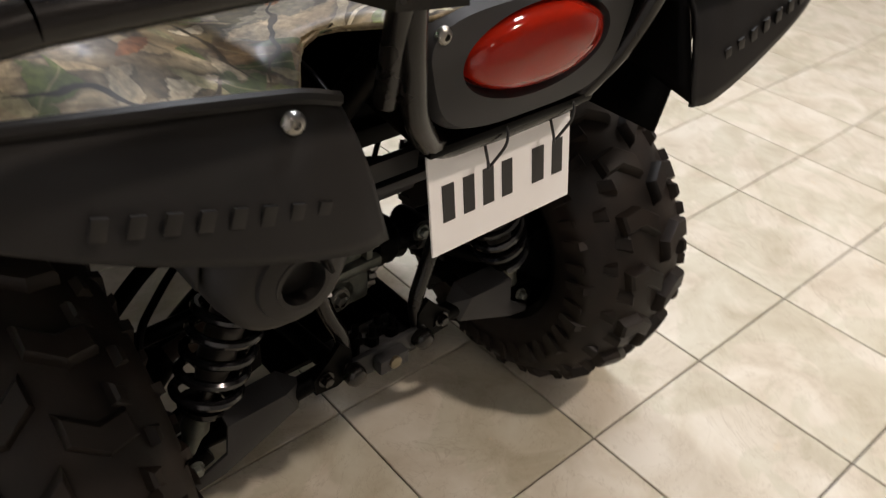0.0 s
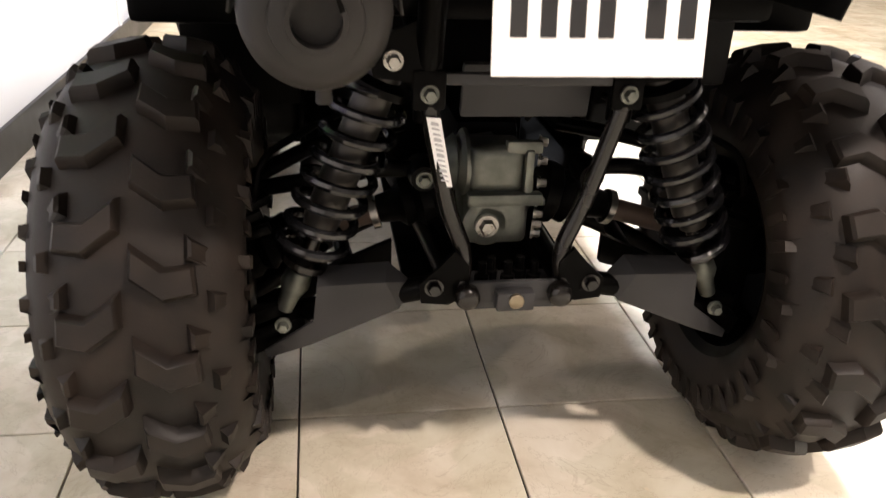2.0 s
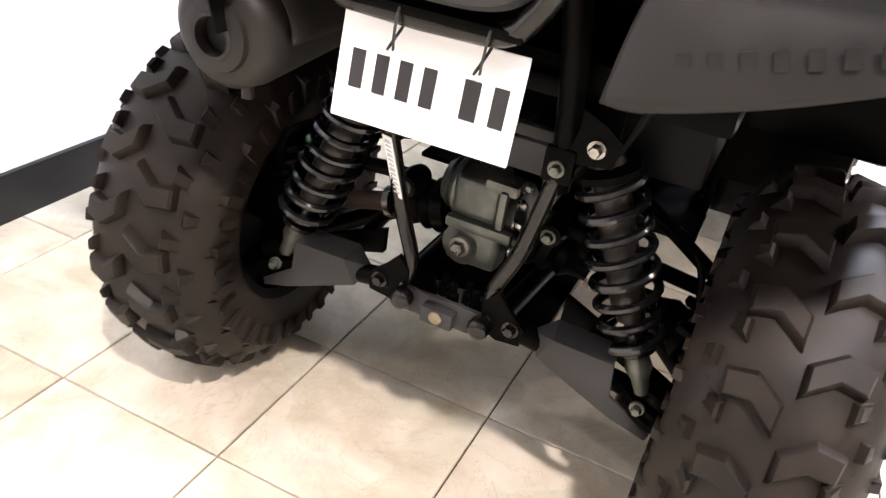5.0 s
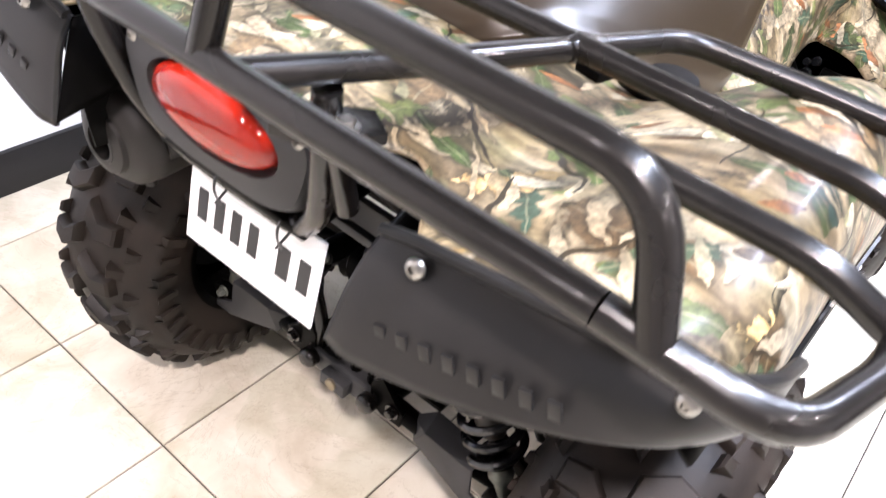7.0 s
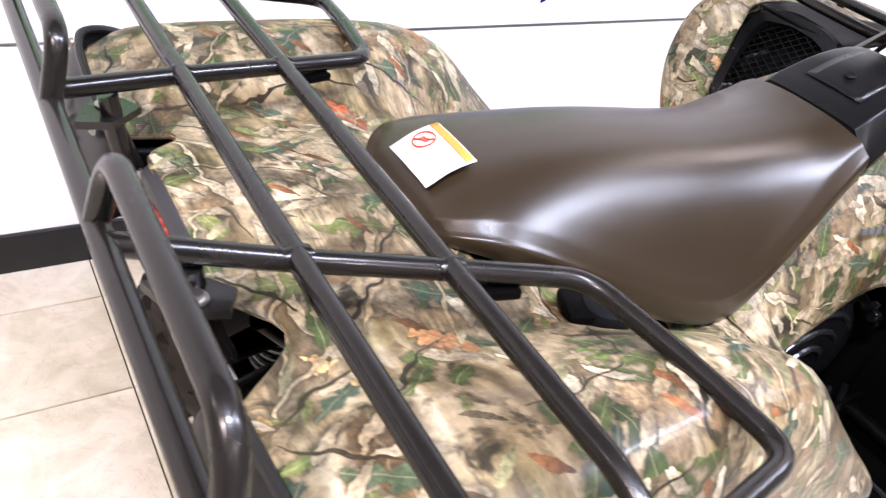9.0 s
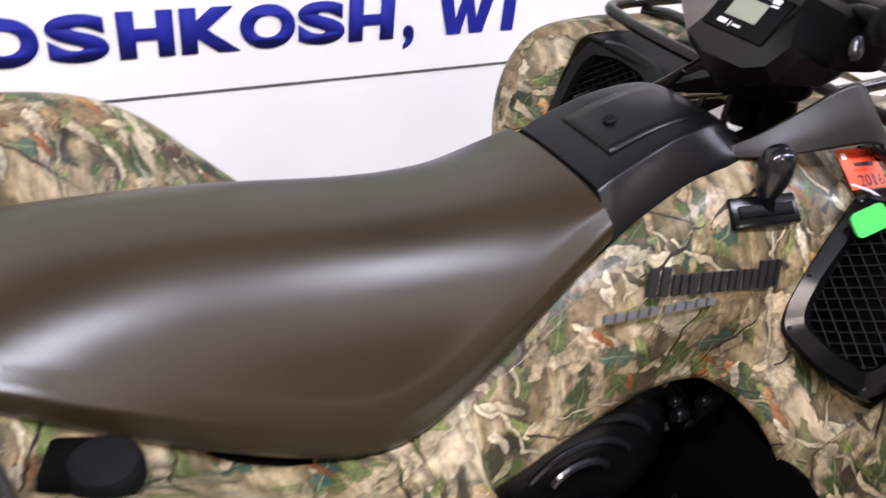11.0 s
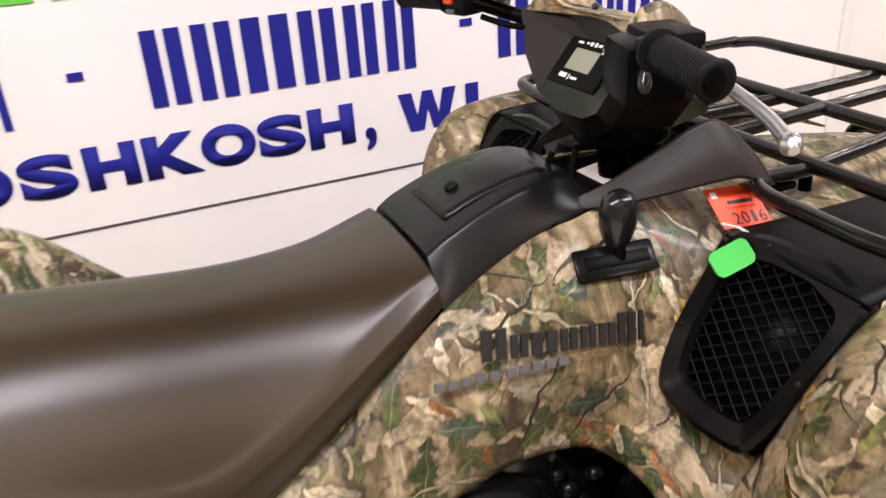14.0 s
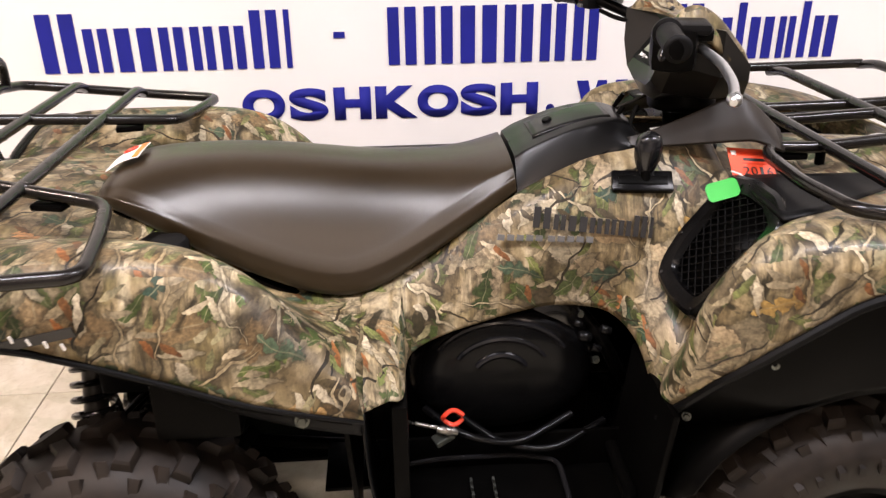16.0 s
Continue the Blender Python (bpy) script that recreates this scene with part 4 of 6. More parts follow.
part("heat_shield", sheet([[(MX + 0.078 * math.cos(a), y, MZ + 0.078 * math.sin(a)) for a in np.linspace(0.0, math.pi, 9)] for y in (-0.30, -0.2, 0.0, 0.12)], 8, 24), HEATED, muffler, mods=[("SOLIDIFY", dict(thickness=0.003))])
part("drain_spout", rod((MX + 0.005, -0.285, MZ - 0.06), (MX + 0.005, -0.285, MZ - 0.085), 0.008), HEATED, muffler)
part("hanger", tube([(MX - 0.02, -0.12, MZ + 0.07), (MX + 0.02, -0.13, MZ + 0.12), (MX + 0.10, -0.13, MZ + 0.13)], 0.009, 0.03), FRAME, muffler)

# ---- bodywork ----
def both(half):
    """A full width section from its right half, listed from the middle outwards."""
    return [(-x, y, z) for x, y, z in half[:0:-1]] + list(half)


XS = (0.0, 0.13, 0.20, 0.265, 0.345, 0.425, 0.480, 0.505, 0.512)
REAR = [
    (-0.374, (0.928, 0.922, 0.905, 0.884, 0.903, 0.915, 0.911, 0.898, 0.885)),
    (-0.28, (0.928, 0.922, 0.910, 0.905, 0.935, 0.946, 0.936, 0.905, 0.868)),
    (-0.10, (0.915, 0.905, 0.895, 0.897, 0.935, 0.953, 0.938, 0.890, 0.836)),
    (0.04, (0.890, 0.880, 0.862, 0.876, 0.930, 0.953, 0.930, 0.862, 0.790)),
    (0.15, (0.860, 0.845, 0.808, 0.835, 0.905, 0.940, 0.908, 0.820, 0.748)),
    (0.24, (0.800, 0.790, 0.757, 0.785, 0.850, 0.898, 0.855, 0.765, 0.712)),
    (0.33, (0.750, 0.748, 0.738, 0.745, 0.775, 0.812, 0.785, 0.725, 0.688)),
    (0.43, (0.736, 0.735, 0.733, 0.732, 0.728, 0.716, 0.702, 0.685, 0.665)),
]
part("rear_fender", sheet([both([(x * (1.0 if k else 0.985), (y + 0.4 * max(0.0, x - 0.42) * (k == 0)) if x > 0.21 else max(y, (-0.300 if x > 0.15 else -0.352) + 0.012 * k), z) for x, z in zip(XS, zs)]) for k, (y, zs) in enumerate(REAR)], 56, 72), CAMO, atv,
     "rear fender moulding printed with leaf camouflage", mods=[("SOLIDIFY", dict(thickness=0.005))])
for s in (1, -1):
    part("fender_edge_trim", tube([(s * x, y, z - 0.004) for x, y, z in ((0.513, -0.30, 0.866), (0.513, -0.10, 0.834), (0.513, 0.04, 0.788), (0.512, 0.15, 0.746), (0.512, 0.24, 0.710), (0.512, 0.33, 0.686), (0.508, 0.43, 0.663))], 0.005, 0.05, 8), PLASTIC, atv)
    # black mud flap along the rear edge, with embossed blocks
    flap = part("mud_flap", sheet([[flipped([p], s)[0] for p in row] for row in (
        [(0.218, -0.366, 0.885), (0.214, -0.385, 0.860), (0.208, -0.398, 0.825), (0.203, -0.411, 0.777)],
        [(0.250, -0.370, 0.897), (0.246, -0.388, 0.865), (0.243, -0.402, 0.830), (0.238, -0.416, 0.780)],
        [(0.330, -0.372, 0.911), (0.330, -0.390, 0.875), (0.328, -0.402, 0.845), (0.324, -0.412, 0.806)],
        [(0.420, -0.370, 0.923), (0.420, -0.387, 0.893), (0.418, -0.395, 0.868), (0.414, -0.402, 0.842)],
        [(0.488, -0.358, 0.927), (0.488, -0.372, 0.905), (0.486, -0.376, 0.888), (0.480, -0.376, 0.868)],
        [(0.515, -0.316, 0.916), (0.520, -0.322, 0.897), (0.520, -0.322, 0.880), (0.515, -0.318, 0.864)],
        [(0.520, -0.250, 0.886), (0.524, -0.250, 0.872), (0.524, -0.250, 0.858), (0.520, -0.250, 0.846)])], 44, 16), FLAP, atv, "black moulded mud flap with embossed blocks", mods=[("SOLIDIFY", dict(thickness=0.006))])
    part("flap_lip", tube(flipped([(0.220, -0.370, 0.886), (0.252, -0.374, 0.899), (0.330, -0.376, 0.913), (0.420, -0.374, 0.925), (0.486, -0.361, 0.929), (0.516, -0.318, 0.918), (0.521, -0.25, 0.888)], s), 0.006, 0.05, 8), FLAP, flap)
    part("flap_bolt", dome((s * 0.268, -0.386, 0.887), (0, -1, 0.15), 0.0098, 0.006), ZINC, flap)
    part("flap_bolt", dome((s * 0.480, -0.372, 0.912), (0, -1, 0.15), 0.0092, 0.006), ZINC, flap)
    for k in range(8):
        x_ = 0.258 + 0.022 * k
        z_ = 0.822 + 0.30 * (x_ - 0.258)
        part("embossed_block", boxed((s * x_, -0.4050 + 0.02 * max(0, x_ - 0.36), z_), (0.011, 0.003, 0.016), (0, -s * 18, 0), 0.0010), FLAP, flap)
    # liner behind the flap
    part("flap_liner", sheet([[(s * 0.203, -0.409, 0.780), (s * 0.195, -0.34, 0.800), (s * 0.185, -0.25, 0.820)], [(s * 0.218, -0.366, 0.883), (s * 0.205, -0.31, 0.885), (s * 0.190, -0.22, 0.880)]], 8, 8), FRAME, atv, mods=[("SOLIDIFY", dict(thickness=0.004))])

# tail lamp
lamp = new("tail_lamp")
lamp.parent = atv


def ellipse_ring(cx, y, cz, rx, rz, n=40, tip=0.0):
    return [(cx + rx * math.cos(2 * math.pi * k / n), y + tip * (math.cos(2 * math.pi * k / n)) ** 2, cz + rz * math.sin(2 * math.pi * k / n)) for k in range(n)]


def ringed(rings):
    bm = bmesh.new()
    vs = [[bm.verts.new(p) for p in r] for r in rings]
    n = len(vs[0])
    for a, b in zip(vs, vs[1:]):
        for k in range(n):
            bm.faces.new((a[k], a[(k + 1) % n], b[(k + 1) % n], b[k]))
    bm.faces.new(vs[0][::-1])
    bm.faces.new(vs[-1])
    return bm


def squarish(cx, y, cz, rx, rz, n=40, power=0.55, taper=0.0):
    out = []
    for k in range(n):
        c, s_ = math.cos(2 * math.pi * k / n), math.sin(2 * math.pi * k / n)
        px, pz = math.copysign(abs(c) ** power, c), math.copysign(abs(s_) ** power, s_)
        out.append((cx + rx * px * (1 + taper * pz), y, cz + rz * pz))
    return out


LZ = 0.868
part("bezel", ringed([squarish(0, -0.300, LZ, 0.118, 0.046, taper=0.10), squarish(0, -0.345, LZ - 0.002, 0.128, 0.058, taper=0.12), squarish(0, -0.352, LZ, 0.129, 0.062, taper=0.12), squarish(0, -0.364, LZ, 0.122, 0.056, taper=0.12), ellipse_ring(0, -0.366, LZ + 0.007, 0.0935, 0.0435), ellipse_ring(0, -0.352, LZ + 0.008, 0.0890, 0.0400)]), GUARD, lamp, "black lamp bezel")
part("reflector", ringed([ellipse_ring(0, -0.348, LZ + 0.008, 0.090, 0.0405), ellipse_ring(0, -0.353, LZ + 0.008, 0.0875, 0.039)]), RED, lamp)
part("lens", ringed([ellipse_ring(0, y_l, LZ + 0.008, rx_l, rz_l) for y_l, rx_l, rz_l in ((-0.354, 0.0875, 0.0390), (-0.366, 0.0845, 0.0366), (-0.374, 0.0735, 0.0305), (-0.379, 0.053, 0.0205), (-0.381, 0.018, 0.0075))]), LENS, lamp, "glossy red oval lens")
for s in (1, -1):
    part("bezel_bolt", dome((s * 0.114, -0.361, LZ + 0.040), (0, -1, 0), 0.0085, 0.006), ZINC, lamp)
part("lamp_shelf", boxed((0, -0.30, 0.800), (0.22, 0.10, 0.012), (10, 0, 0), 0.004), FRAME, lamp)

# rear rack
rack = new("rear_rack")
rack.parent = atv
RT = 0.0120


def rz(y):
    return 1.012 + (y + 0.452) * (-0.048 / 0.455)


for s in (1, -1):
    part("side_loop", tube([(s * 0.142, -0.452, 1.012), (s * 0.190, -0.30, rz(-0.30)), (s * 0.230, -0.148, rz(-0.148)), (s * 0.272, 0.005, 0.964), (s * 0.40, 0.030, 0.958), (s * 0.530, 0.045, 0.952), (s * 0.558, -0.10, 0.958), (s * 0.562, -0.33, 0.980), (s * 0.535, -0.442, 0.998), (s * 0.43, -0.452, 1.012)], RT, 0.035), TUBE, rack, "satin black side loop tube")
    part("fence_loop", tube([(s * 0.112, -0.452, 1.010), (s * 0.120, -0.436, 1.086), (s * 0.432, -0.436, 1.086), (s * 0.462, -0.450, 1.008)], RT, 0.048), TUBE, rack)
    part("lamp_guard_tube", tube([(s * 0.165, -0.385, 0.990), (s * 0.158, -0.376, 0.920), (s * 0.136, -0.356, 0.840), (s * 0.102, -0.338, 0.796), (s * 0.080, -0.335, 0.786), (0.0, -0.335, 0.784)], 0.0120, 0.03), TUBE, rack, "black tube hooped below the lamp")
    mount_ = new("rack_mount")
    mount_.parent = rack
    part("mount_plate", plate(flipped([(0.148, -0.425, 0.958), (0.196, -0.405, 0.956), (0.205, -0.360, 0.953), (0.178, -0.345, 0.954), (0.140, -0.385, 0.957)], s), 0.010, (0, 0, 1)), TUBE, mount_)
    part("mount_leg", rod((s * 0.172, -0.382, 0.955), (s * 0.158, -0.345, 0.855), 0.011), TUBE, mount_)
    part("mount_bolt", bolt(bmesh.new(), (s * 0.185, -0.385, 0.967), (0, 0, 1), 0.008, 0.006), ZINC, mount_)
    front_ = new("rack_mount")
    front_.parent = rack
    part("mount_pad", boxed((s * 0.245, -0.10, 0.955), (0.03, 0.06, 0.012), (0, 0, s * -12), 0.004), FRAME, front_)
part("cross_bar", tube([(-0.43, -0.452, 1.012), (0.43, -0.452, 1.012)], RT, 0), TUBE, rack)
for y_b in (-0.295, -0.148):
    part("cross_bar", tube([(-0.555, y_b, rz(y_b) - 0.016), (-0.50, y_b, rz(y_b) + 0.004), (0.50, y_b, rz(y_b) + 0.004), (0.555, y_b, rz(y_b) - 0.016)], RT, 0.04), TUBE, rack)
for s in (1, -1):
    for x_, y_b in ((0.190, -0.295), (0.230, -0.148)):
        part("weld_joint", turned((s * x_, y_b - 0.014, rz(y_b) + 0.002), (s * x_, y_b + 0.014, rz(y_b) + 0.002), [(0, 0.011), (0.5, 0.0145), (1, 0.011)], 12), TUBE, rack)

# side covers under the seat and along the tank
for s in (1, -1):
    cover = part("side_cover", sheet([[(s * x, y, z) for x, z in row] for y, row in (
        (0.425, ((0.195, 0.738), (0.250, 0.736), (0.335, 0.730), (0.425, 0.718), (0.505, 0.672))),
        (0.47, ((0.192, 0.754), (0.240, 0.740), (0.310, 0.720), (0.390, 0.698), (0.458, 0.662))),
        (0.497, ((0.188, 0.764), (0.225, 0.742), (0.285, 0.702), (0.370, 0.678), (0.432, 0.652))),
        (0.512, ((0.184, 0.770), (0.208, 0.748), (0.236, 0.710), (0.256, 0.668), (0.268, 0.630))),
        (0.576, ((0.170, 0.805), (0.193, 0.785), (0.222, 0.748), (0.243, 0.708), (0.255, 0.664))),
        (0.654, ((0.155, 0.858), (0.179, 0.838), (0.210, 0.795), (0.232, 0.742), (0.245, 0.684))),
        (0.715, ((0.146, 0.898), (0.177, 0.876), (0.205, 0.834), (0.226, 0.775), (0.237, 0.696))),
        (0.787, ((0.131, 0.935), (0.174, 0.914), (0.207, 0.858), (0.222, 0.795), (0.229, 0.705))),
        (0.867, ((0.114, 0.972), (0.168, 0.935), (0.213, 0.866), (0.228, 0.798), (0.226, 0.697))),
        (0.915, ((0.105, 0.987), (0.163, 0.945), (0.216, 0.871), (0.238, 0.792), (0.240, 0.682))),
        (0.945, ((0.100, 0.990), (0.160, 0.950), (0.217, 0.872), (0.246, 0.785), (0.310, 0.655))),
        (0.965, ((0.100, 0.990), (0.158, 0.952), (0.217, 0.872), (0.256, 0.770), (0.415, 0.572))),
        (1.00, ((0.098, 0.990), (0.155, 0.955), (0.219, 0.872), (0.272, 0.765), (0.420, 0.640))),
        (1.05, ((0.095, 0.988), (0.155, 0.955), (0.225, 0.878), (0.300, 0.745), (0.400, 0.700))),
        (1.13, ((0.090, 0.982), (0.150, 0.955), (0.212, 0.925), (0.310, 0.790), (0.400, 0.740))))], 60, 36), CAMO, atv, "side cover printed with leaf camouflage", mods=[("SOLIDIFY", dict(thickness=0.005))])

    edge_ = [(0.424, 0.955, 0.575), (0.478, 0.978, 0.645), (0.520, 1.010, 0.712), (0.540, 1.045, 0.750), (0.552, 1.090, 0.790), (0.557, 1.130, 0.820), (0.560, 1.200, 0.868), (0.565, 1.300, 0.895), (0.567, 1.420, 0.900), (0.557, 1.620, 0.850), (0.522, 1.820, 0.745)]
    front = part("front_fender", sheet([flipped(row, s) for row in (
        [(0.385, 0.972, 0.655), (0.400, 1.000, 0.720), (0.412, 1.020, 0.768), (0.427, 1.042, 0.838), (0.442, 1.076, 0.912), (0.452, 1.115, 0.958), (0.430, 1.200, 0.968), (0.360, 1.300, 0.962), (0.300, 1.420, 0.955), (0.280, 1.620, 0.930), (0.260, 1.820, 0.855)],
        [(0.408, 0.957, 0.620), (0.455, 0.960, 0.700), (0.482, 0.966, 0.775), (0.494, 0.980, 0.845), (0.505, 1.015, 0.915), (0.512, 1.065, 0.960), (0.512, 1.180, 0.974), (0.500, 1.300, 0.972), (0.480, 1.420, 0.968), (0.460, 1.620, 0.932), (0.420, 1.820, 0.835)],
        [(0.418, 0.953, 0.598), (0.485, 0.960, 0.675), (0.528, 0.970, 0.760), (0.546, 0.987, 0.828), (0.555, 1.017, 0.883), (0.560, 1.070, 0.922), (0.562, 1.180, 0.940), (0.565, 1.300, 0.945), (0.566, 1.420, 0.940), (0.555, 1.620, 0.890), (0.520, 1.820, 0.785)],
        edge_)], 30, 64), CAMO, atv, "front fender printed with leaf camouflage", mods=[("SOLIDIFY", dict(thickness=0.005))])
    part("fender_edge_trim", tube(flipped([(x + 0.002, y, z - 0.003) for x, y, z in edge_], s), 0.009, 0.05, 8), PLASTIC, front)
    # black inner fender under the edge
    def arch(x, a, r=0.355):
        return (s * x, WHEELBASE + r * math.cos(a), 0.330 + r * math.sin(a))

    skirt = []
    for x, y, z in edge_:
        a = math.atan2(z - 0.330, y - WHEELBASE)
        foot = Vector(arch(x - 0.022, a))
        rim_ = Vector((s * (x - 0.002), y + 0.004, z - 0.006))
        skirt.append([rim_, rim_.lerp(foot, 0.5) + Vector((s * 0.004, 0, 0)), foot])
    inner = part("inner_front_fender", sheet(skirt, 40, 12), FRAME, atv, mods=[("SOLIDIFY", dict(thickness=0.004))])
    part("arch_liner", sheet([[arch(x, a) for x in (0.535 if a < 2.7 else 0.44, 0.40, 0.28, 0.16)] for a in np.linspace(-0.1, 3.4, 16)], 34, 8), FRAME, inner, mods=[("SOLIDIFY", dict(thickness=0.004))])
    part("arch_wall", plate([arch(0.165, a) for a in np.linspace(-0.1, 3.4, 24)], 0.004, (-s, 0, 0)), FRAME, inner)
    part("fender_bolt", dome((s * 0.540, 1.088, 0.752), (s * 1, -0.3, 0.3), 0.010, 0.006), ALU, inner)
    part("fender_bolt", bolt(bmesh.new(), (s * 0.462, 0.990, 0.600), (s * 1, -0.3, 0.3), 0.006, 0.005), ALU, inner)
    # mudguard in front of the rear wheel
    guard = part("rear_mudguard", sheet([[(s * x, y, z) for x, y, z in row] for row in (
        [(0.500, 0.432, 0.662), (0.49, 0.43, 0.60), (0.46, 0.44, 0.45), (0.44, 0.47, 0.34)],
        [(0.43, 0.432, 0.690), (0.42, 0.43, 0.60), (0.40, 0.44, 0.45), (0.38, 0.47, 0.34)],
        [(0.28, 0.432, 0.730), (0.28, 0.43, 0.62), (0.28, 0.44, 0.45), (0.28, 0.47, 0.34)])], 14, 14), PLASTIC, atv, mods=[("SOLIDIFY", dict(thickness=0.004))])
    part("mudguard_strip", sheet([[(s * 0.506, 0.06, 0.782), (s * 0.506, 0.20, 0.724), (s * 0.506, 0.31, 0.690), (s * 0.504, 0.43, 0.662)], [(s * 0.485, 0.10, 0.740), (s * 0.490, 0.22, 0.678), (s * 0.490, 0.32, 0.642), (s * 0.488, 0.43, 0.615)]], 6, 14), PLASTIC, guard, mods=[("SOLIDIFY", dict(thickness=0.004))])
    part("mudguard_bolt", bolt(bmesh.new(), (s * 0.500, 0.33, 0.662), (s, 0, 0.2), 0.009, 0.006), ALU, guard)
    part("mudguard_wall", boxed((s * 0.375, 0.402, 0.550), (0.200, 0.010, 0.240), (4, 0, 0), 0.004), FRAME, guard)

# trade marks on the covers: plain bars
for s in (1, -1):
    def mark_at(u, v):
        """A point on the side cover: u forward from the mark's start, v up."""
        y = 0.755 + u
        return Vector((s * (0.203 + 0.10 * u - 0.30 * (v - 0.012)), y, 0.862 - 0.10 * u + v))

    u_ = 0.0
    for w_, h_ in ((0.038, 0.040), (0.028, 0.029), (0.040, 0.029), (0.028, 0.029), (0.026, 0.029), (0.028, 0.029), (0.030, 0.040), (0.012, 0.040)):
        bars_ = 2 if w_ > 0.02 else 1
        for k in range(bars_):
            width_ = (w_ - 0.006) * (0.40 if bars_ > 1 else 1.0)
            p_ = mark_at(u_ + width_ / 2 + k * (w_ - 0.006) * 0.60, h_ / 2)
            part("trade_mark_bar", boxed(p_ + Vector((s * 0.0045, 0, 0.001)), (0.0050, width_, h_), (-5.5, -s * 17, -s * 6), 0), INK, atv, smooth=0)
        u_ += w_
    for k in range(10):
        p_ = mark_at(-0.062 + 0.0180 * k + (0.005 if k > 4 else 0.0), -0.022 + 0.0012 * k)
        part("model_mark_bar", boxed(p_ + Vector((s * 0.0045, 0, 0)), (0.0050, 0.0130, 0.0110), (-7, -s * 17, -s * 6), 0), SHADOWINK, atv, smooth=0)
    part("fender_mark", boxed((s * 0.5145, -0.055, 0.842), (0.003, 0.135, 0.017), (12, s * 8, 0), 0), INK, atv, "black outlined mark on the fender edge", smooth=0)
    for k in range(5):
        part("fender_mark_line", boxed((s * 0.5165, -0.105 + 0.024 * k, 0.8525 - 0.0055 * k), (0.003, 0.004, 0.012), (12, s * 8, 0), 0), PAPER, atv, smooth=0)

# seat
SEATS = [  # y, top centre, shoulder x, shoulder z, widest x, widest z, foot x, foot z
    (-0.086, 0.908, 0.045, 0.905, 0.068, 0.901, 0.062, 0.893),
    (-0.077, 0.930, 0.080, 0.926, 0.106, 0.913, 0.100, 0.898),
    (-0.044, 0.957, 0.110, 0.945, 0.141, 0.930, 0.134, 0.908),
    (0.01, 0.972, 0.130, 0.951, 0.166, 0.922, 0.161, 0.893),
    (0.09, 0.979, 0.160, 0.917, 0.185, 0.884, 0.181, 0.848),
    (0.20, 0.980, 0.178, 0.876, 0.200, 0.832, 0.198, 0.796),
    (0.29, 0.973, 0.190, 0.839, 0.213, 0.794, 0.212, 0.758),
    (0.37, 0.963, 0.197, 0.816, 0.219, 0.774, 0.219, 0.736),
    (0.425, 0.956, 0.194, 0.814, 0.217, 0.774, 0.216, 0.735),
    (0.49, 0.950, 0.177, 0.845, 0.202, 0.800, 0.199, 0.764),
    (0.60, 0.947, 0.150, 0.898, 0.174, 0.862, 0.170, 0.828),
    (0.68, 0.957, 0.122, 0.943, 0.153, 0.906, 0.150, 0.883),
    (0.726, 0.968, 0.118, 0.956, 0.143, 0.937, 0.140, 0.910),
]


def seat_ring(y, zt, xs, zs, xw, zw, xf, zf):
    def between(p, q, t, dx=0.0, dz=0.0):
        return (p[0] + (q[0] - p[0]) * t + dx, p[1] + (q[1] - p[1]) * t + dz)

    top_, bend, side = (0.0, zt), (xs, zs), (xw, zw)
    half = [top_] + [(xs * u, zs + (zt - zs) * (1 - u ** 2.6)) for u in (0.30, 0.52, 0.70, 0.84, 0.94)] + [between(bend, side, 0.08, 0.001, 0), between(bend, side, 0.30, 0.006 * (zs - zw) / 0.1, 0), between(bend, side, 0.66, 0.007 * (zs - zw) / 0.1, 0), side, (xf, zf), (xf * 0.7, zf - 0.004), (0.0, zf - 0.006)]
    lean = 0.10
    pts = [(x, z) for x, z in half] + [(-x, z) for x, z in half[-2:0:-1]]
    return [(x, y + lean * (zt - z) * min(1.0, max(0.0, (y - 0.35) / 0.3)), z) for x, z in pts]


seat = new("seat")
seat.parent = atv
part("cushion", closed_loft([seat_ring(*row) for row in SEATS], 72, 80, 40), SEAT, seat, "olive brown vinyl seat cushion", 60)
part("seat_base", closed_loft([[(x * 0.96, y, z - 0.016) for x, y, z in seat_ring(r[0], r[7] + 0.012, r[6] * 0.6, r[7] + 0.010, r[6], r[7] + 0.004, r[6] * 0.98, r[7] - 0.004)] for r in SEATS], 40, 32), FRAME, seat)
warn = new("warning_label")
warn.parent = seat


def on_seat(u, v):
    """A point on the seat's tail: u to the right, v forward."""
    return Vector((u, v, 0.9775 - 3.6 * (0.022 - v) ** 2 * (1 if v < 0.022 else 0) - 0.5 * u * u - (0.0016 if v < -0.05 else 0)))


def seat_patch(u0, u1, v0, v1, lift):
    return sheet([[on_seat(u, v) + Vector((0, 0, lift)) for u in np.linspace(u0, u1, 6)] for v in np.linspace(v0, v1, 6)], 10, 10)


part("label_card", seat_patch(-0.049, 0.049, -0.068, 0.000, 0.0030), PAPER, warn, "white warning label with an orange stripe", mods=[("SOLIDIFY", dict(thickness=0.0012))])
part("label_stripe", seat_patch(-0.047, 0.047, -0.014, -0.002, 0.0044), STRIPE, warn, mods=[("SOLIDIFY", dict(thickness=0.0008))])
ring = [on_seat(-0.024 + 0.0145 * math.cos(a), -0.034 + 0.0145 * math.sin(a)) + Vector((0, 0, 0.0048)) for a in np.linspace(0, 2 * math.pi, 24, endpoint=False)]
part("label_symbol", add_sweep(bmesh.new(), ring, 0.0014, 6, True), RED, warn)
blob = bmesh.new()
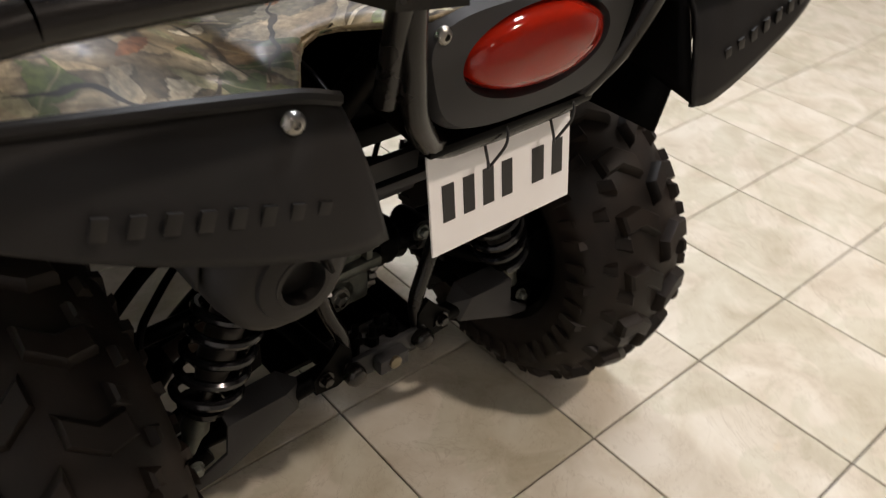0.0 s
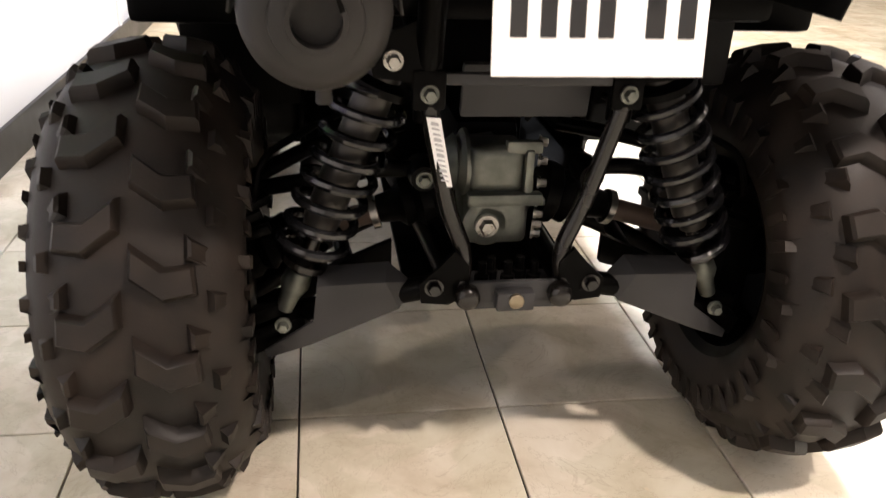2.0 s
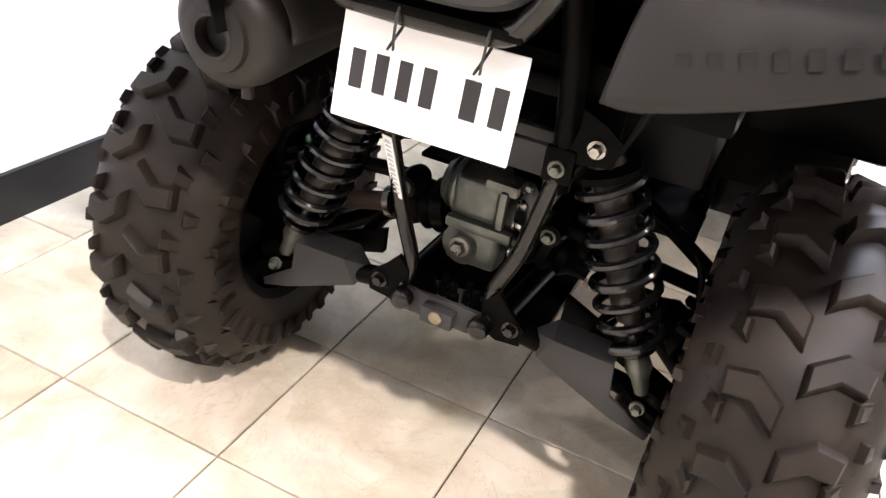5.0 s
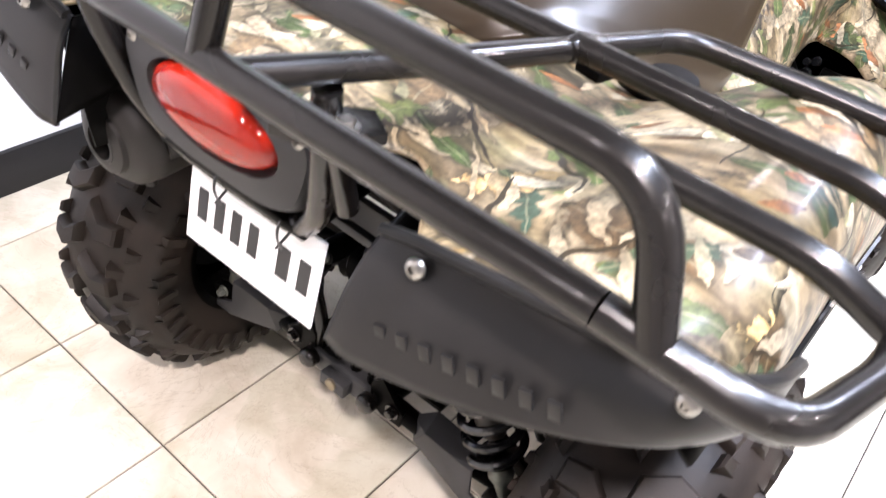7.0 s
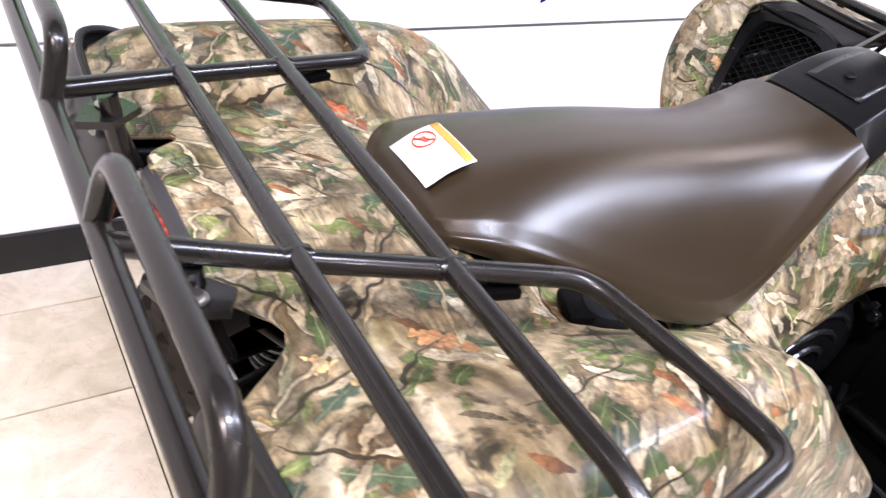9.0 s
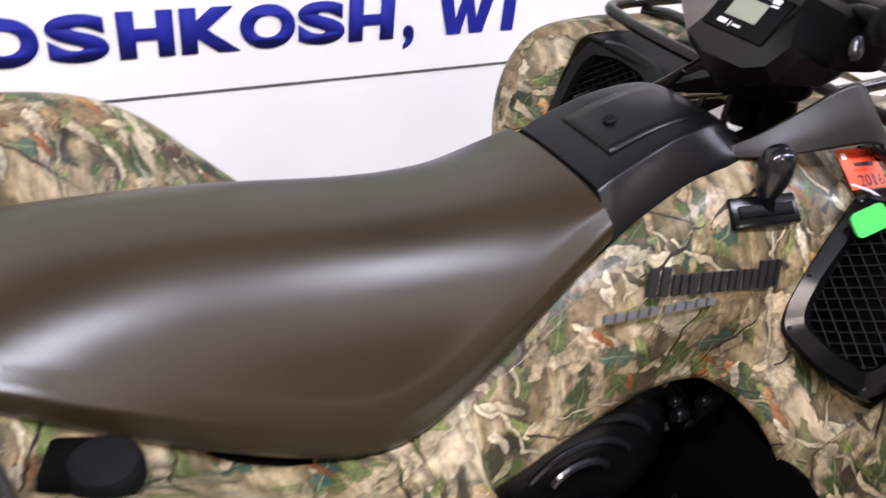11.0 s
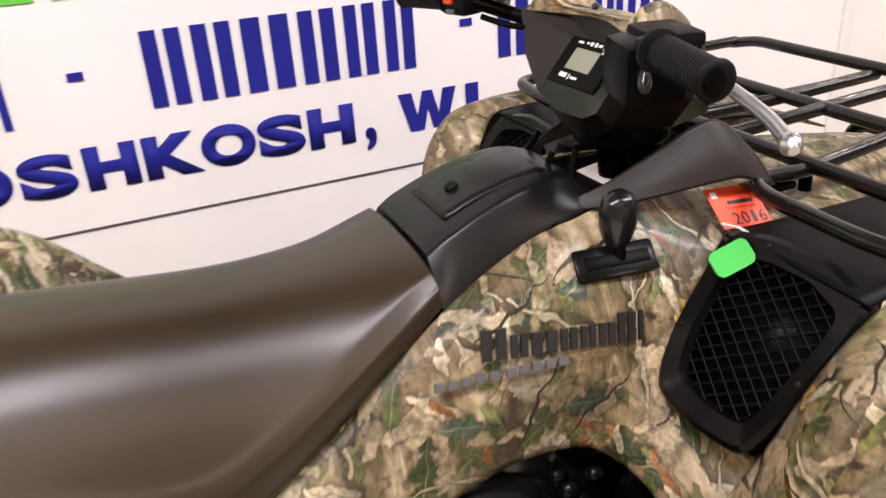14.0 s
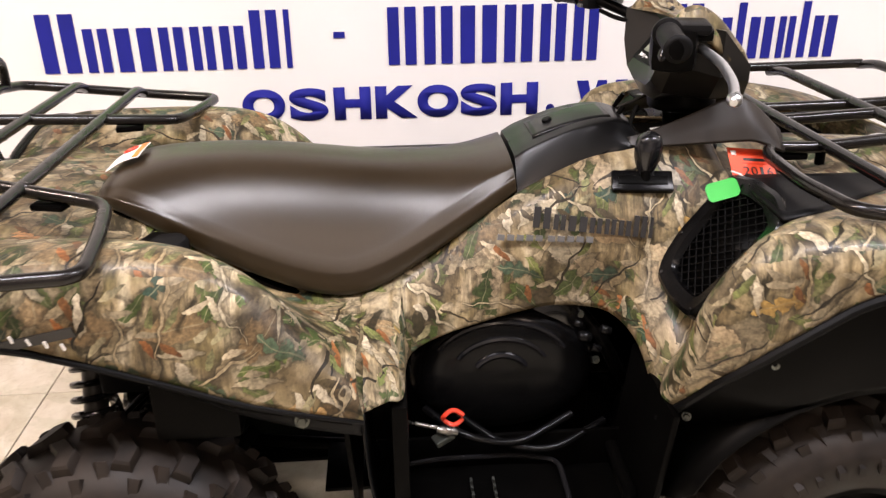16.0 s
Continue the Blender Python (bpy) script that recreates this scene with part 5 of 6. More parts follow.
add_sweep(blob, [on_seat(-0.034, -0.044) + Vector((0, 0, 0.0048)), on_seat(-0.014, -0.024) + Vector((0, 0, 0.0048))], 0.0016, 6)
add_box(blob, on_seat(-0.023, -0.033) + Vector((0, 0, 0.0045)), (0.013, 0.010, 0.001), (0, 0, 20))
part("label_figure", blob, RED, warn, smooth=0)
lines = bmesh.new()
for k in range(7):
    a_ = on_seat(0.020, -0.020 - 0.0062 * k) + Vector((0, 0, 0.0046))
    add_box(lines, a_, (0.044 - 0.006 * (k % 3), 0.0016, 0.0006))
part("label_print", lines, PAPER, warn, smooth=0)
part("seat_latch", boxed((0.235, 0.075, 0.872), (0.06, 0.075, 0.020), (0, 0, -20), 0.010), FRAME, atv)
part("seat_latch_cover", turned((0.245, 0.09, 0.860), (0.245, 0.09, 0.886), [(0, 0.035), (0.6, 0.035), (0.9, 0.03), (1, 0.02)]), PLASTIC, atv)

# tank cover between seat and bars
TANK = [  # y, top z, top half, shoulder half, shoulder z, foot half, foot z
    (0.734, 0.969, 0.080, 0.102, 0.958, 0.141, 0.905),
    (0.765, 0.987, 0.080, 0.102, 0.975, 0.139, 0.916),
    (0.845, 1.018, 0.075, 0.096, 1.005, 0.130, 0.948),
    (0.92, 1.032, 0.067, 0.088, 1.018, 0.119, 0.980),
    (0.968, 1.022, 0.058, 0.079, 1.008, 0.110, 0.988),
    (0.992, 0.994, 0.050, 0.070, 0.988, 0.098, 0.978),
]
part("tank_cover", closed_loft([[(0, y, zt), (a, y, zt - 0.002), (b, y, zb), (c, y, zc), (c * 0.9, y, zc - 0.01), (0, y, zc - 0.012), (-c * 0.9, y, zc - 0.01), (-c, y, zc), (-b, y, zb), (-a, y, zt - 0.002)] for y, zt, a, b, zb, c, zc in TANK], 40, 60), COVER, atv, "satin black tank cover", 50)
part("tank_cover_pad", sheet([[(-0.058, y, z), (0, y, z + 0.002), (0.058, y, z)] for y, z in ((0.775, 0.9935), (0.83, 1.0145), (0.885, 1.0275), (0.93, 1.0325))], 14, 8), COVER, atv, mods=[("SOLIDIFY", dict(thickness=0.003))])
part("tank_cover_badge", turned((0, 0.815, 1.008), (0, 0.812, 1.0165), [(0, 0.010), (0.8, 0.010), (1, 0.008)]), PLASTIC, atv)
for s in (1, -1):
    part("cover_seam", tube(flipped([(0.144, 0.738, 0.903), (0.139, 0.768, 0.915), (0.127, 0.845, 0.949), (0.115, 0.92, 0.981), (0.104, 0.965, 0.99)], s), 0.004, 0.02, 8), FRAME, atv)

# steering shroud
for s in (1, -1):
    part("steering_shroud", sheet([[(s * x, y, z) for x, y, z in row] for row in (
        [(0.106, 0.944, 0.986), (0.104, 0.948, 0.992), (0.100, 0.954, 1.000)],
        [(0.134, 1.010, 0.992), (0.122, 1.008, 1.004), (0.104, 1.004, 1.016)],
        [(0.150, 1.090, 0.998), (0.134, 1.086, 1.022), (0.106, 1.078, 1.046)],
        [(0.158, 1.150, 1.002), (0.140, 1.146, 1.036), (0.110, 1.136, 1.072)],
        [(0.165, 1.190, 1.002), (0.148, 1.188, 1.034), (0.116, 1.180, 1.074)],
        [(0.165, 1.245, 0.982), (0.145, 1.250, 0.992), (0.112, 1.255, 1.010)])], 24, 16), DUSKY, atv, "dark olive steering shroud", mods=[("SOLIDIFY", dict(thickness=0.006))])
part("front_hood", sheet([[(-0.235, y, z - 0.065), (-0.13, y, z - 0.032), (0, y, z - 0.002), (0.13, y, z - 0.032), (0.235, y, z - 0.065)] for y, z in ((1.10, 0.975), (1.22, 0.965), (1.42, 0.958), (1.65, 0.935), (1.84, 0.865))], 24, 20), CAMO, atv, "front hood printed with leaf camouflage", mods=[("SOLIDIFY", dict(thickness=0.006))])
part("recess_tray", boxed((0, 1.065, 0.966), (0.19, 0.13, 0.014), bevel=0.004), FRAME, atv)
# flat white four-cornered patch on the recess tray
part("recess_label", plate([(-0.042, 1.046, 0.9745), (-0.062, 1.112, 0.9745), (0.020, 1.070, 0.9745), (0.026, 1.050, 0.9745)], 0.0015, (0, 0, 1)), PAPER, atv, "white paper label in the recess below the handlebar", smooth=0)
part("steering_column", rod((0, 1.11, 0.80), (0, 1.07, 1.07), 0.022), FRAME, atv)
part("column_boot", turned((0.035, 1.13, 0.93), (0.03, 1.10, 1.09), [(0, 0.045), (0.3, 0.032), (0.7, 0.030), (1, 0.05)], 20), FRAME, atv)
for a, b_ in (((0.05, 0.985, 1.05), (0.10, 1.01, 0.98)), ((-0.05, 0.985, 1.05), (-0.10, 1.01, 0.98)), ((0.02, 0.965, 1.04), (0.06, 0.98, 0.98))):
    part("control_cable", add_sweep(bmesh.new(), rounded([a, (a[0] * 1.3, a[1] - 0.02, 1.01), b_], 0.02), 0.005, 8), FRAME, atv)

# side vents with mesh
VENT = [(0.206, 1.130, 0.948), (0.220, 1.080, 0.902), (0.233, 1.024, 0.855), (0.246, 0.996, 0.805), (0.262, 0.988, 0.775), (0.330, 0.998, 0.755), (0.400, 1.010, 0.755), (0.416, 1.030, 0.800), (0.430, 1.052, 0.860), (0.442, 1.082, 0.918), (0.440, 1.120, 0.956), (0.360, 1.150, 0.964), (0.270, 1.152, 0.958)]
for s in (1, -1):
    vent = new("side_vent")
    vent.parent = atv
    pts = [Vector(p) for p in flipped(VENT, s)]
    mid = sum(pts, Vector()) / len(pts)
    normal = Vector((0, 0, 0))
    for k in range(len(pts)):
        normal += (pts[k] - mid).cross(pts[(k + 1) % len(pts)] - mid)
    normal.normalize()
    if normal.x * s < 0:
        normal = -normal
    flat = [p - normal * (p - mid).dot(normal) * 0.5 for p in pts]
    bm = bmesh.new()
    rings = []
    for grow, lift in ((1.02, -0.02), (1.02, 0.003), (0.96, 0.009), (0.76, 0.005), (0.71, -0.008)):
        rings.append([bm.verts.new(mid + (p - mid) * grow + normal * lift) for p in rounded(flat, 0.02, 3, True)])
    for a, b in zip(rings, rings[1:]):
        for k in range(len(a)):
            bm.faces.new((a[k], a[(k + 1) % len(a)], b[(k + 1) % len(a)], b[k]))
    part("vent_frame", bm, BELT, vent, "glossy black vent frame")
    back = bmesh.new()
    back.faces.new([back.verts.new(mid + (p - mid) * 0.74 - normal * 0.010) for p in rounded(flat, 0.02, 3, True)])
    part("vent_backing", back, FRAME, vent, mods=[("SOLIDIFY", dict(thickness=0.003))])
    # lattice clipped to the opening
    u = (Vector((0, 1, 0)) - normal * normal.y).normalized()
    v = normal.cross(u)
    poly = [((p - mid).dot(u) * 0.73, (p - mid).dot(v) * 0.73) for p in flat]
    slat = bmesh.new()
    for angle in (62, -48):
        c, s_ = math.cos(radians(angle)), math.sin(radians(angle))
        for k in range(-14, 15):
            off = k * 0.0160
            hits = []
            for (ax, ay), (bx, by) in zip(poly, poly[1:] + poly[:1]):
                da, db = -ax * s_ + ay * c - off, -bx * s_ + by * c - off
                if da * db < 0:
                    f_ = da / (da - db)
                    hits.append((ax + (bx - ax) * f_) * c + (ay + (by - ay) * f_) * s_)
            if len(hits) >= 2 and max(hits) - min(hits) > 0.012:
                ends = [mid + u * (h * c - off * s_) + v * (h * s_ + off * c) + normal * -0.002 for h in (min(hits), max(hits))]
                add_sweep(slat, ends, 0.0013, 5)
    part("vent_mesh", slat, PLASTIC, vent, "black diamond mesh")
    for p in flat[::2]:
        stud = turned(mid + (p - mid) * 0.90 + normal * 0.006, mid + (p - mid) * 0.90 + normal * 0.010, [(0, 0.004), (0.6, 0.004), (1, 0.002)], 8)
        part("vent_stud", stud, TUBE, vent)
    part("vent_strip", sheet([[(s * 0.206, 1.135, 0.946), (s * 0.214, 1.22, 0.948), (s * 0.214, 1.32, 0.946), (s * 0.212, 1.42, 0.943), (s * 0.205, 1.6, 0.928)], [(s * 0.442, 1.115, 0.954), (s * 0.430, 1.20, 0.964), (s * 0.362, 1.30, 0.958), (s * 0.302, 1.42, 0.952), (s * 0.282, 1.6, 0.930)]], 10, 24), PLASTIC, vent, "black strip below the front rack", mods=[("SOLIDIFY", dict(thickness=0.006, offset=1.0))])

# gear selector
gear = new("gear_selector")
gear.parent = atv
part("selector_plate", boxed((0.178, 0.966, 0.935), (0.046, 0.116, 0.014), (0, 40, -8), 0.006), BELT, gear, "glossy black gate plate")
part("selector_slot", boxed((0.1835, 0.966, 0.9405), (0.018, 0.092, 0.004), (0, 40, -8), 0.0015), FRAME, gear)
part("selector_stem", rod((0.180, 0.972, 0.935), (0.166, 0.974, 0.985), 0.010), FRAME, gear)
part("selector_knob", closed_loft([[(0.169 - 0.001 * k + r * math.cos(a), 0.974 + 0.001 * k + r * 1.12 * math.sin(a), z) for a in np.linspace(0, 2 * math.pi, 12, endpoint=False)] for k, (z, r) in enumerate(((0.950, 0.011), (0.960, 0.0165), (0.980, 0.0225), (1.002, 0.0235), (1.020, 0.0185), (1.028, 0.007)))], 24, 24), GLOSS, gear, "glossy black knob")

# handlebar, turned a little to the left
bar = new("handlebar")
bar.parent = atv
bar.matrix_basis = pose(-0.008, 1.038, 1.203, 0, 0, 2.5)
part("bar_tube", tube([(-0.370, -0.115, 0.015), (-0.215, -0.080, 0.022), (-0.13, -0.005, -0.010), (-0.05, 0.045, -0.055), (0.05, 0.045, -0.055), (0.13, -0.005, -0.010), (0.215, -0.080, 0.022), (0.370, -0.115, 0.015)], 0.011, 0.04), FRAME, bar)
for s in (1, -1):
    a, b = Vector((s * 0.372, -0.116, 0.015)), Vector((s * 0.250, -0.088, 0.021))
    ribs = [(0, 0.014), (0.01, 0.0195), (0.04, 0.0225), (0.07, 0.0200)]
    for k in range(16):
        t_ = 0.08 + 0.05 * k
        ribs += [(t_, 0.0197), (t_ + 0.012, 0.0202), (t_ + 0.034, 0.0202), (t_ + 0.044, 0.0197)]
    ribs += [(0.93, 0.0195), (0.95, 0.025), (1.0, 0.025)]
    part("grip", turned(a, b, ribs, 24), PLASTIC, bar, "ribbed black rubber grip")
    part("grip_end", turned(a + Vector((s * 0.002, 0, 0)), a - Vector((s * 0.004, 0, 0)), [(0, 0.008), (0.3, 0.0155), (1, 0.0155)], 20), FRAME, bar)
# left switch box
part("switch_box", boxed((-0.222, -0.080, 0.024), (0.048, 0.042, 0.052), (0, 0, 14), 0.007), PLASTIC, bar)
part("kill_switch", boxed((-0.226, -0.103, 0.022), (0.019, 0.010, 0.013), (0, 0, 14), 0.003), RED, bar, "red stop switch")
part("start_button", turned((-0.222, -0.098, 0.043), (-0.225, -0.108, 0.045), [(0, 0.008), (0.8, 0.008), (1, 0.006)]), TEAL, bar, "green start button")
part("mode_switch", boxed((-0.222, -0.103, 0.004), (0.016, 0.009, 0.008), (0, 0, 14), 0.002), SHADOWINK, bar)
part("brake_reservoir", boxed((-0.165, -0.045, 0.040), (0.060, 0.040, 0.030), (0, 0, 18), 0.006), GLOSS, bar)
part("brake_lever", tube([(-0.17, -0.03, 0.018), (-0.23, -0.035, 0.012), (-0.31, -0.075, 0.006)], 0.007, 0.03), LEVER, bar, "silver brake lever")
part("brake_hose", add_sweep(bmesh.new(), rounded([(-0.18, -0.07, -0.002), (-0.14, -0.05, -0.012), (-0.10, 0.0, -0.02)], 0.02), 0.005, 8), FRAME, bar)
part("control_cable", add_sweep(bmesh.new(), rounded([(-0.15, -0.03, 0.06), (-0.13, 0.01, 0.10), (-0.09, 0.04, 0.04)], 0.04), 0.004, 8), FRAME, bar)
# right throttle box and lever
part("throttle_box", boxed((0.178, -0.045, -0.018), (0.100, 0.080, 0.075), (0, 0, -20), 0.018), FRAME, bar)
part("throttle_cover", boxed((0.180, -0.018, 0.018), (0.090, 0.066, 0.020), (0, 0, -16), 0.009), PLASTIC, bar)
part("brake_reservoir", boxed((0.165, -0.015, 0.008), (0.060, 0.045, 0.026), (0, 0, -18), 0.006), GLOSS, bar)
part("throttle_thumb", turned((0.215, -0.075, -0.010), (0.230, -0.085, -0.030), [(0, 0.008), (0.7, 0.009), (1, 0.005)]), GLOSS, bar)
part("brake_lever", tube([(0.19, 0.0, -0.018), (0.25, 0.014, -0.032), (0.33, 0.002, -0.050), (0.378, -0.018, -0.060)], 0.0085, 0.03), LEVER, bar, "silver brake lever")
part("lever_ball", turned((0.374, -0.015, -0.059), (0.394, -0.026, -0.066), [(0, 0.008), (0.3, 0.012), (0.7, 0.012), (1, 0.006)]), LEVER, bar)
part("lever_pivot", boxed((0.185, 0.0, 0.006), (0.04, 0.045, 0.022), (0, 0, -20), 0.006), FRAME, bar)

# instrument pod: rings from the dash outwards and round to the front
pod = new("instrument_pod")
pod.parent = atv
POD_RINGS = [
    [(-0.054, 1.051, 1.178), (-0.02, 1.054, 1.180), (0.02, 1.055, 1.180), (0.057, 1.057, 1.178), (0.054, 1.035, 1.152), (0.051, 1.011, 1.124), (0.02, 1.008, 1.121), (-0.03, 1.007, 1.121), (-0.067, 1.007, 1.123), (-0.061, 1.030, 1.150)],
    [(-0.138, 1.004, 1.212), (-0.085, 1.048, 1.212), (0.050, 1.062, 1.211), (0.120, 1.030, 1.214), (0.112, 1.000, 1.150), (0.080, 0.996, 1.106), (0.040, 1.000, 1.088), (-0.036, 0.998, 1.086), (-0.078, 0.996, 1.104), (-0.112, 0.996, 1.150)],
    [(-0.147, 1.030, 1.220), (-0.085, 1.066, 1.220), (0.050, 1.076, 1.218), (0.136, 1.045, 1.220), (0.124, 1.024, 1.144), (0.086, 1.018, 1.082), (0.040, 1.020, 1.058), (-0.036, 1.018, 1.055), (-0.084, 1.018, 1.080), (-0.120, 1.022, 1.144)],
    [(-0.140, 1.110, 1.205), (-0.08, 1.115, 1.205), (0.05, 1.115, 1.205), (0.138, 1.110, 1.205), (0.135, 1.11, 1.12), (0.095, 1.11, 1.07), (0.038, 1.11, 1.045), (-0.042, 1.11, 1.045), (-0.105, 1.11, 1.07), (-0.138, 1.11, 1.12)],
    [(-0.085, 1.190, 1.130), (-0.05, 1.195, 1.13), (0.05, 1.195, 1.13), (0.085, 1.190, 1.130), (0.085, 1.19, 1.10), (0.07, 1.19, 1.07), (0.03, 1.19, 1.06), (-0.03, 1.19, 1.06), (-0.07, 1.19, 1.07), (-0.085, 1.19, 1.10)],
]
part("pod_body", ringed(POD_RINGS), POD, pod, "matt dark instrument pod", 22, mods=[("BEVEL", dict(width=0.004, segments=2))])
DASH = Matrix.Translation((-0.004, 1.030, 1.151)) @ Euler((radians(49), 0, radians(3))).to_matrix().to_4x4()


def dash(x, y, z, sx, sy, sz, bevel=0.002):
    bm = add_box(bmesh.new(), (x, y, z), (sx, sy, sz), bevel=bevel)
    bm.transform(DASH)
    return bm


part("dash_panel", dash(0, 0.0, 0.000, 0.112, 0.074, 0.008, 0.003), PLASTIC, pod, "black dash panel")
part("screen", dash(-0.002, 0.003, 0.0042, 0.056, 0.034, 0.002, 0.0008), LCD, pod, "grey liquid crystal screen")
for x_, y_m, w_, h_ in ((-0.028, 0.029, 0.011, 0.003), (-0.012, 0.030, 0.005, 0.003), (-0.003, 0.030, 0.005, 0.006), (0.007, 0.030, 0.005, 0.006), (0.017, 0.030, 0.007, 0.004), (0.032, 0.029, 0.013, 0.008), (0.034, 0.021, 0.012, 0.003), (-0.024, -0.024, 0.016, 0.007), (-0.010, -0.025, 0.0015, 0.009), (0.002, -0.025, 0.014, 0.0035)):
    part("dash_mark", dash(x_, y_m, 0.0042, w_, h_, 0.0016, 0), PAPER, pod, smooth=0)
part("pod_cover", closed_loft([[(0, y + 0.035, hi), (w * 0.60, y + 0.03, hi - 0.002), (w * 0.80, y + 0.010, hi + bump_), (w * 0.97, y, hi - 0.008), (w * 0.9, y, lo), (0, y + 0.035, lo + 0.002), (-w * 0.9, y, lo), (-w * 0.97, y, hi - 0.008), (-w * 0.80, y + 0.010, hi + bump_), (-w * 0.60, y + 0.03, hi - 0.002)] for y, w, lo, hi, bump_ in (
    (1.012, 0.138, 1.212, 1.222, 0.008), (1.025, 0.148, 1.210, 1.222, 0.024), (1.055, 0.152, 1.200, 1.219, 0.030), (1.10, 0.142, 1.165, 1.200, 0.020), (1.145, 0.115, 1.12, 1.165, 0.004), (1.175, 0.085, 1.08, 1.125, 0.0))], 36, 64), CAMO, pod, "camouflage printed pod cover", 60)
part("pod_screw", turned((-0.03, 1.066, 1.222), (-0.03, 1.062, 1.226), [(0, 0.006), (1, 0.005)]), INK, pod)
part("pod_skirt", closed_loft([[(w * math.cos(a), y0 + 0.065 * math.sin(a), z) for a in np.linspace(0, 2 * math.pi, 16, endpoint=False)] for z, w, y0 in ((1.035, 0.070, 1.09), (1.045, 0.085, 1.09), (1.055, 0.09, 1.09), (1.075, 0.09, 1.085))], 12, 32), FRAME, pod)

# front rack
frack = new("front_rack")
frack.parent = atv
for s in (1, -1):
    part("side_loop", tube([(s * 0.128, 1.78, 1.000), (s * 0.126, 1.53, 0.992), (s * 0.150, 1.30, 0.982), (s * 0.140, 1.225, 0.984), (s * 0.20, 1.195, 0.986), (s * 0.371, 1.175, 0.995), (s * 0.500, 1.195, 0.995), (s * 0.530, 1.28, 0.992), (s * 0.515, 1.78, 1.000)], RT, 0.03), TUBE, frack)
    part("rack_foot", rod((s * 0.14, 1.33, 0.982), (s * 0.14, 1.332, 0.945), 0.010), FRAME, frack)
    part("rack_foot", rod((s * 0.40, 1.36, 0.985), (s * 0.40, 1.362, 0.94), 0.010), FRAME, frack)
    part("rack_foot", boxed((s * 0.135, 1.262, 0.965), (0.04, 0.075, 0.012), (0, 0, 0), 0.004), FRAME, frack)
for y_b, z_b in ((1.325, 0.990), (1.53, 1.000), (1.78, 1.012)):
    part("cross_bar", tube([(-0.525, y_b, z_b - 0.018), (-0.45, y_b, z_b), (0.45, y_b, z_b), (0.525, y_b, z_b - 0.018)], RT, 0.04), TUBE, frack)
part("middle_bar", tube([(-0.02, 1.325, 0.990), (-0.02, 1.78, 1.012)], RT, 0), TUBE, frack)
part("bumper", tube([(-0.24, 1.68, 0.50), (-0.26, 1.88, 0.62), (-0.24, 1.88, 0.86), (0.24, 1.88, 0.86), (0.26, 1.88, 0.62), (0.24, 1.68, 0.50)], 0.016, 0.05), TUBE, atv)

# engine, belt cover, foot wells
engine = new("engine")
engine.parent = atv
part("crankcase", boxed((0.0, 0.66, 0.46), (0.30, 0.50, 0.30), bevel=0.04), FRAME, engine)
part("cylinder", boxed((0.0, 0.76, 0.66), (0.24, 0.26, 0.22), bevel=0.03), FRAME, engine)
part("belt_cover", closed_loft([[(x, 0.70 + ry * math.cos(a), 0.545 + rz_ * math.sin(a)) for a in np.linspace(0, 2 * math.pi, 20, endpoint=False)] for x, ry, rz_ in ((0.13, 0.20, 0.15), (0.19, 0.195, 0.145), (0.22, 0.17, 0.125), (0.232, 0.12, 0.08), (0.235, 0.03, 0.02))], 20, 44), BELT, engine, "glossy black belt cover")
ribs = bmesh.new()
for k in range(3):
    line = [(0.235 - 0.006 * k, 0.695 + (0.055 + 0.045 * k) * math.cos(a), 0.550 + (0.05 + 0.034 * k) * math.sin(a)) for a in np.linspace(0.5, 2.6, 14)]
    add_sweep(ribs, line, 0.007, 8)
part("belt_cover_ribs", ribs, GLOSS, engine)
part("side_panel", closed_loft([[(x, 0.80 + ry * math.cos(a), 0.62 + rz_ * math.sin(a)) for a in np.linspace(0, 2 * math.pi, 16, endpoint=False)] for x, ry, rz_ in ((0.10, 0.09, 0.10), (0.175, 0.085, 0.09), (0.20, 0.06, 0.06), (0.204, 0.01, 0.01))], 14, 32), GLOSS, engine)
for y_f, z_f in ((0.79, 0.645), (0.87, 0.60), (0.86, 0.66), (0.72, 0.68), (0.50, 0.60), (0.90, 0.55)):
    part("engine_bolt", bolt(bmesh.new(), (0.19, y_f, z_f), (1, 0, 0.3), 0.006, 0.008), ALU, engine)
part("cooler_hose", tube([(0.16, 0.86, 0.66), (0.21, 0.90, 0.62), (0.20, 0.94, 0.54), (0.14, 0.98, 0.46)], 0.014, 0.05), FRAME, engine)
part("linkage_tab", boxed((0.315, 0.572, 0.470), (0.03, 0.040, 0.012), (20, 0, 20), 0.003), ALU, engine)
part("linkage_joint", turned((0.318, 0.560, 0.492), (0.318, 0.600, 0.482), [(0, 0.006), (0.3, 0.010), (0.7, 0.010), (1, 0.006)], 12), ZINC, engine)
for x_c, y_c, z_c, size_c in ((0.240, 0.860, 0.640, 0.012), (0.238, 0.885, 0.612, 0.009), (0.236, 0.845, 0.668, 0.008), (0.243, 0.900, 0.655, 0.010)):
    part("hose_clamp", turned((x_c, y_c - size_c, z_c), (x_c, y_c + size_c, z_c - 0.006), [(0, size_c * 0.8), (0.2, size_c), (0.8, size_c), (1, size_c * 0.8)], 12), BELT, engine)
part("linkage_rod", rod((0.300, 0.500, 0.500), (0.312, 0.565, 0.490), 0.004), ZINC, engine)
for z_h, y_h in ((0.452, 0.64), (0.432, 0.71)):
    part("bay_hose", tube([(0.22, y_h - 0.10, z_h + 0.02), (0.30, y_h - 0.02, z_h), (0.31, y_h + 0.08, z_h - 0.015), (0.25, y_h + 0.20, z_h + 0.01)], 0.008, 0.05), BELT, engine)
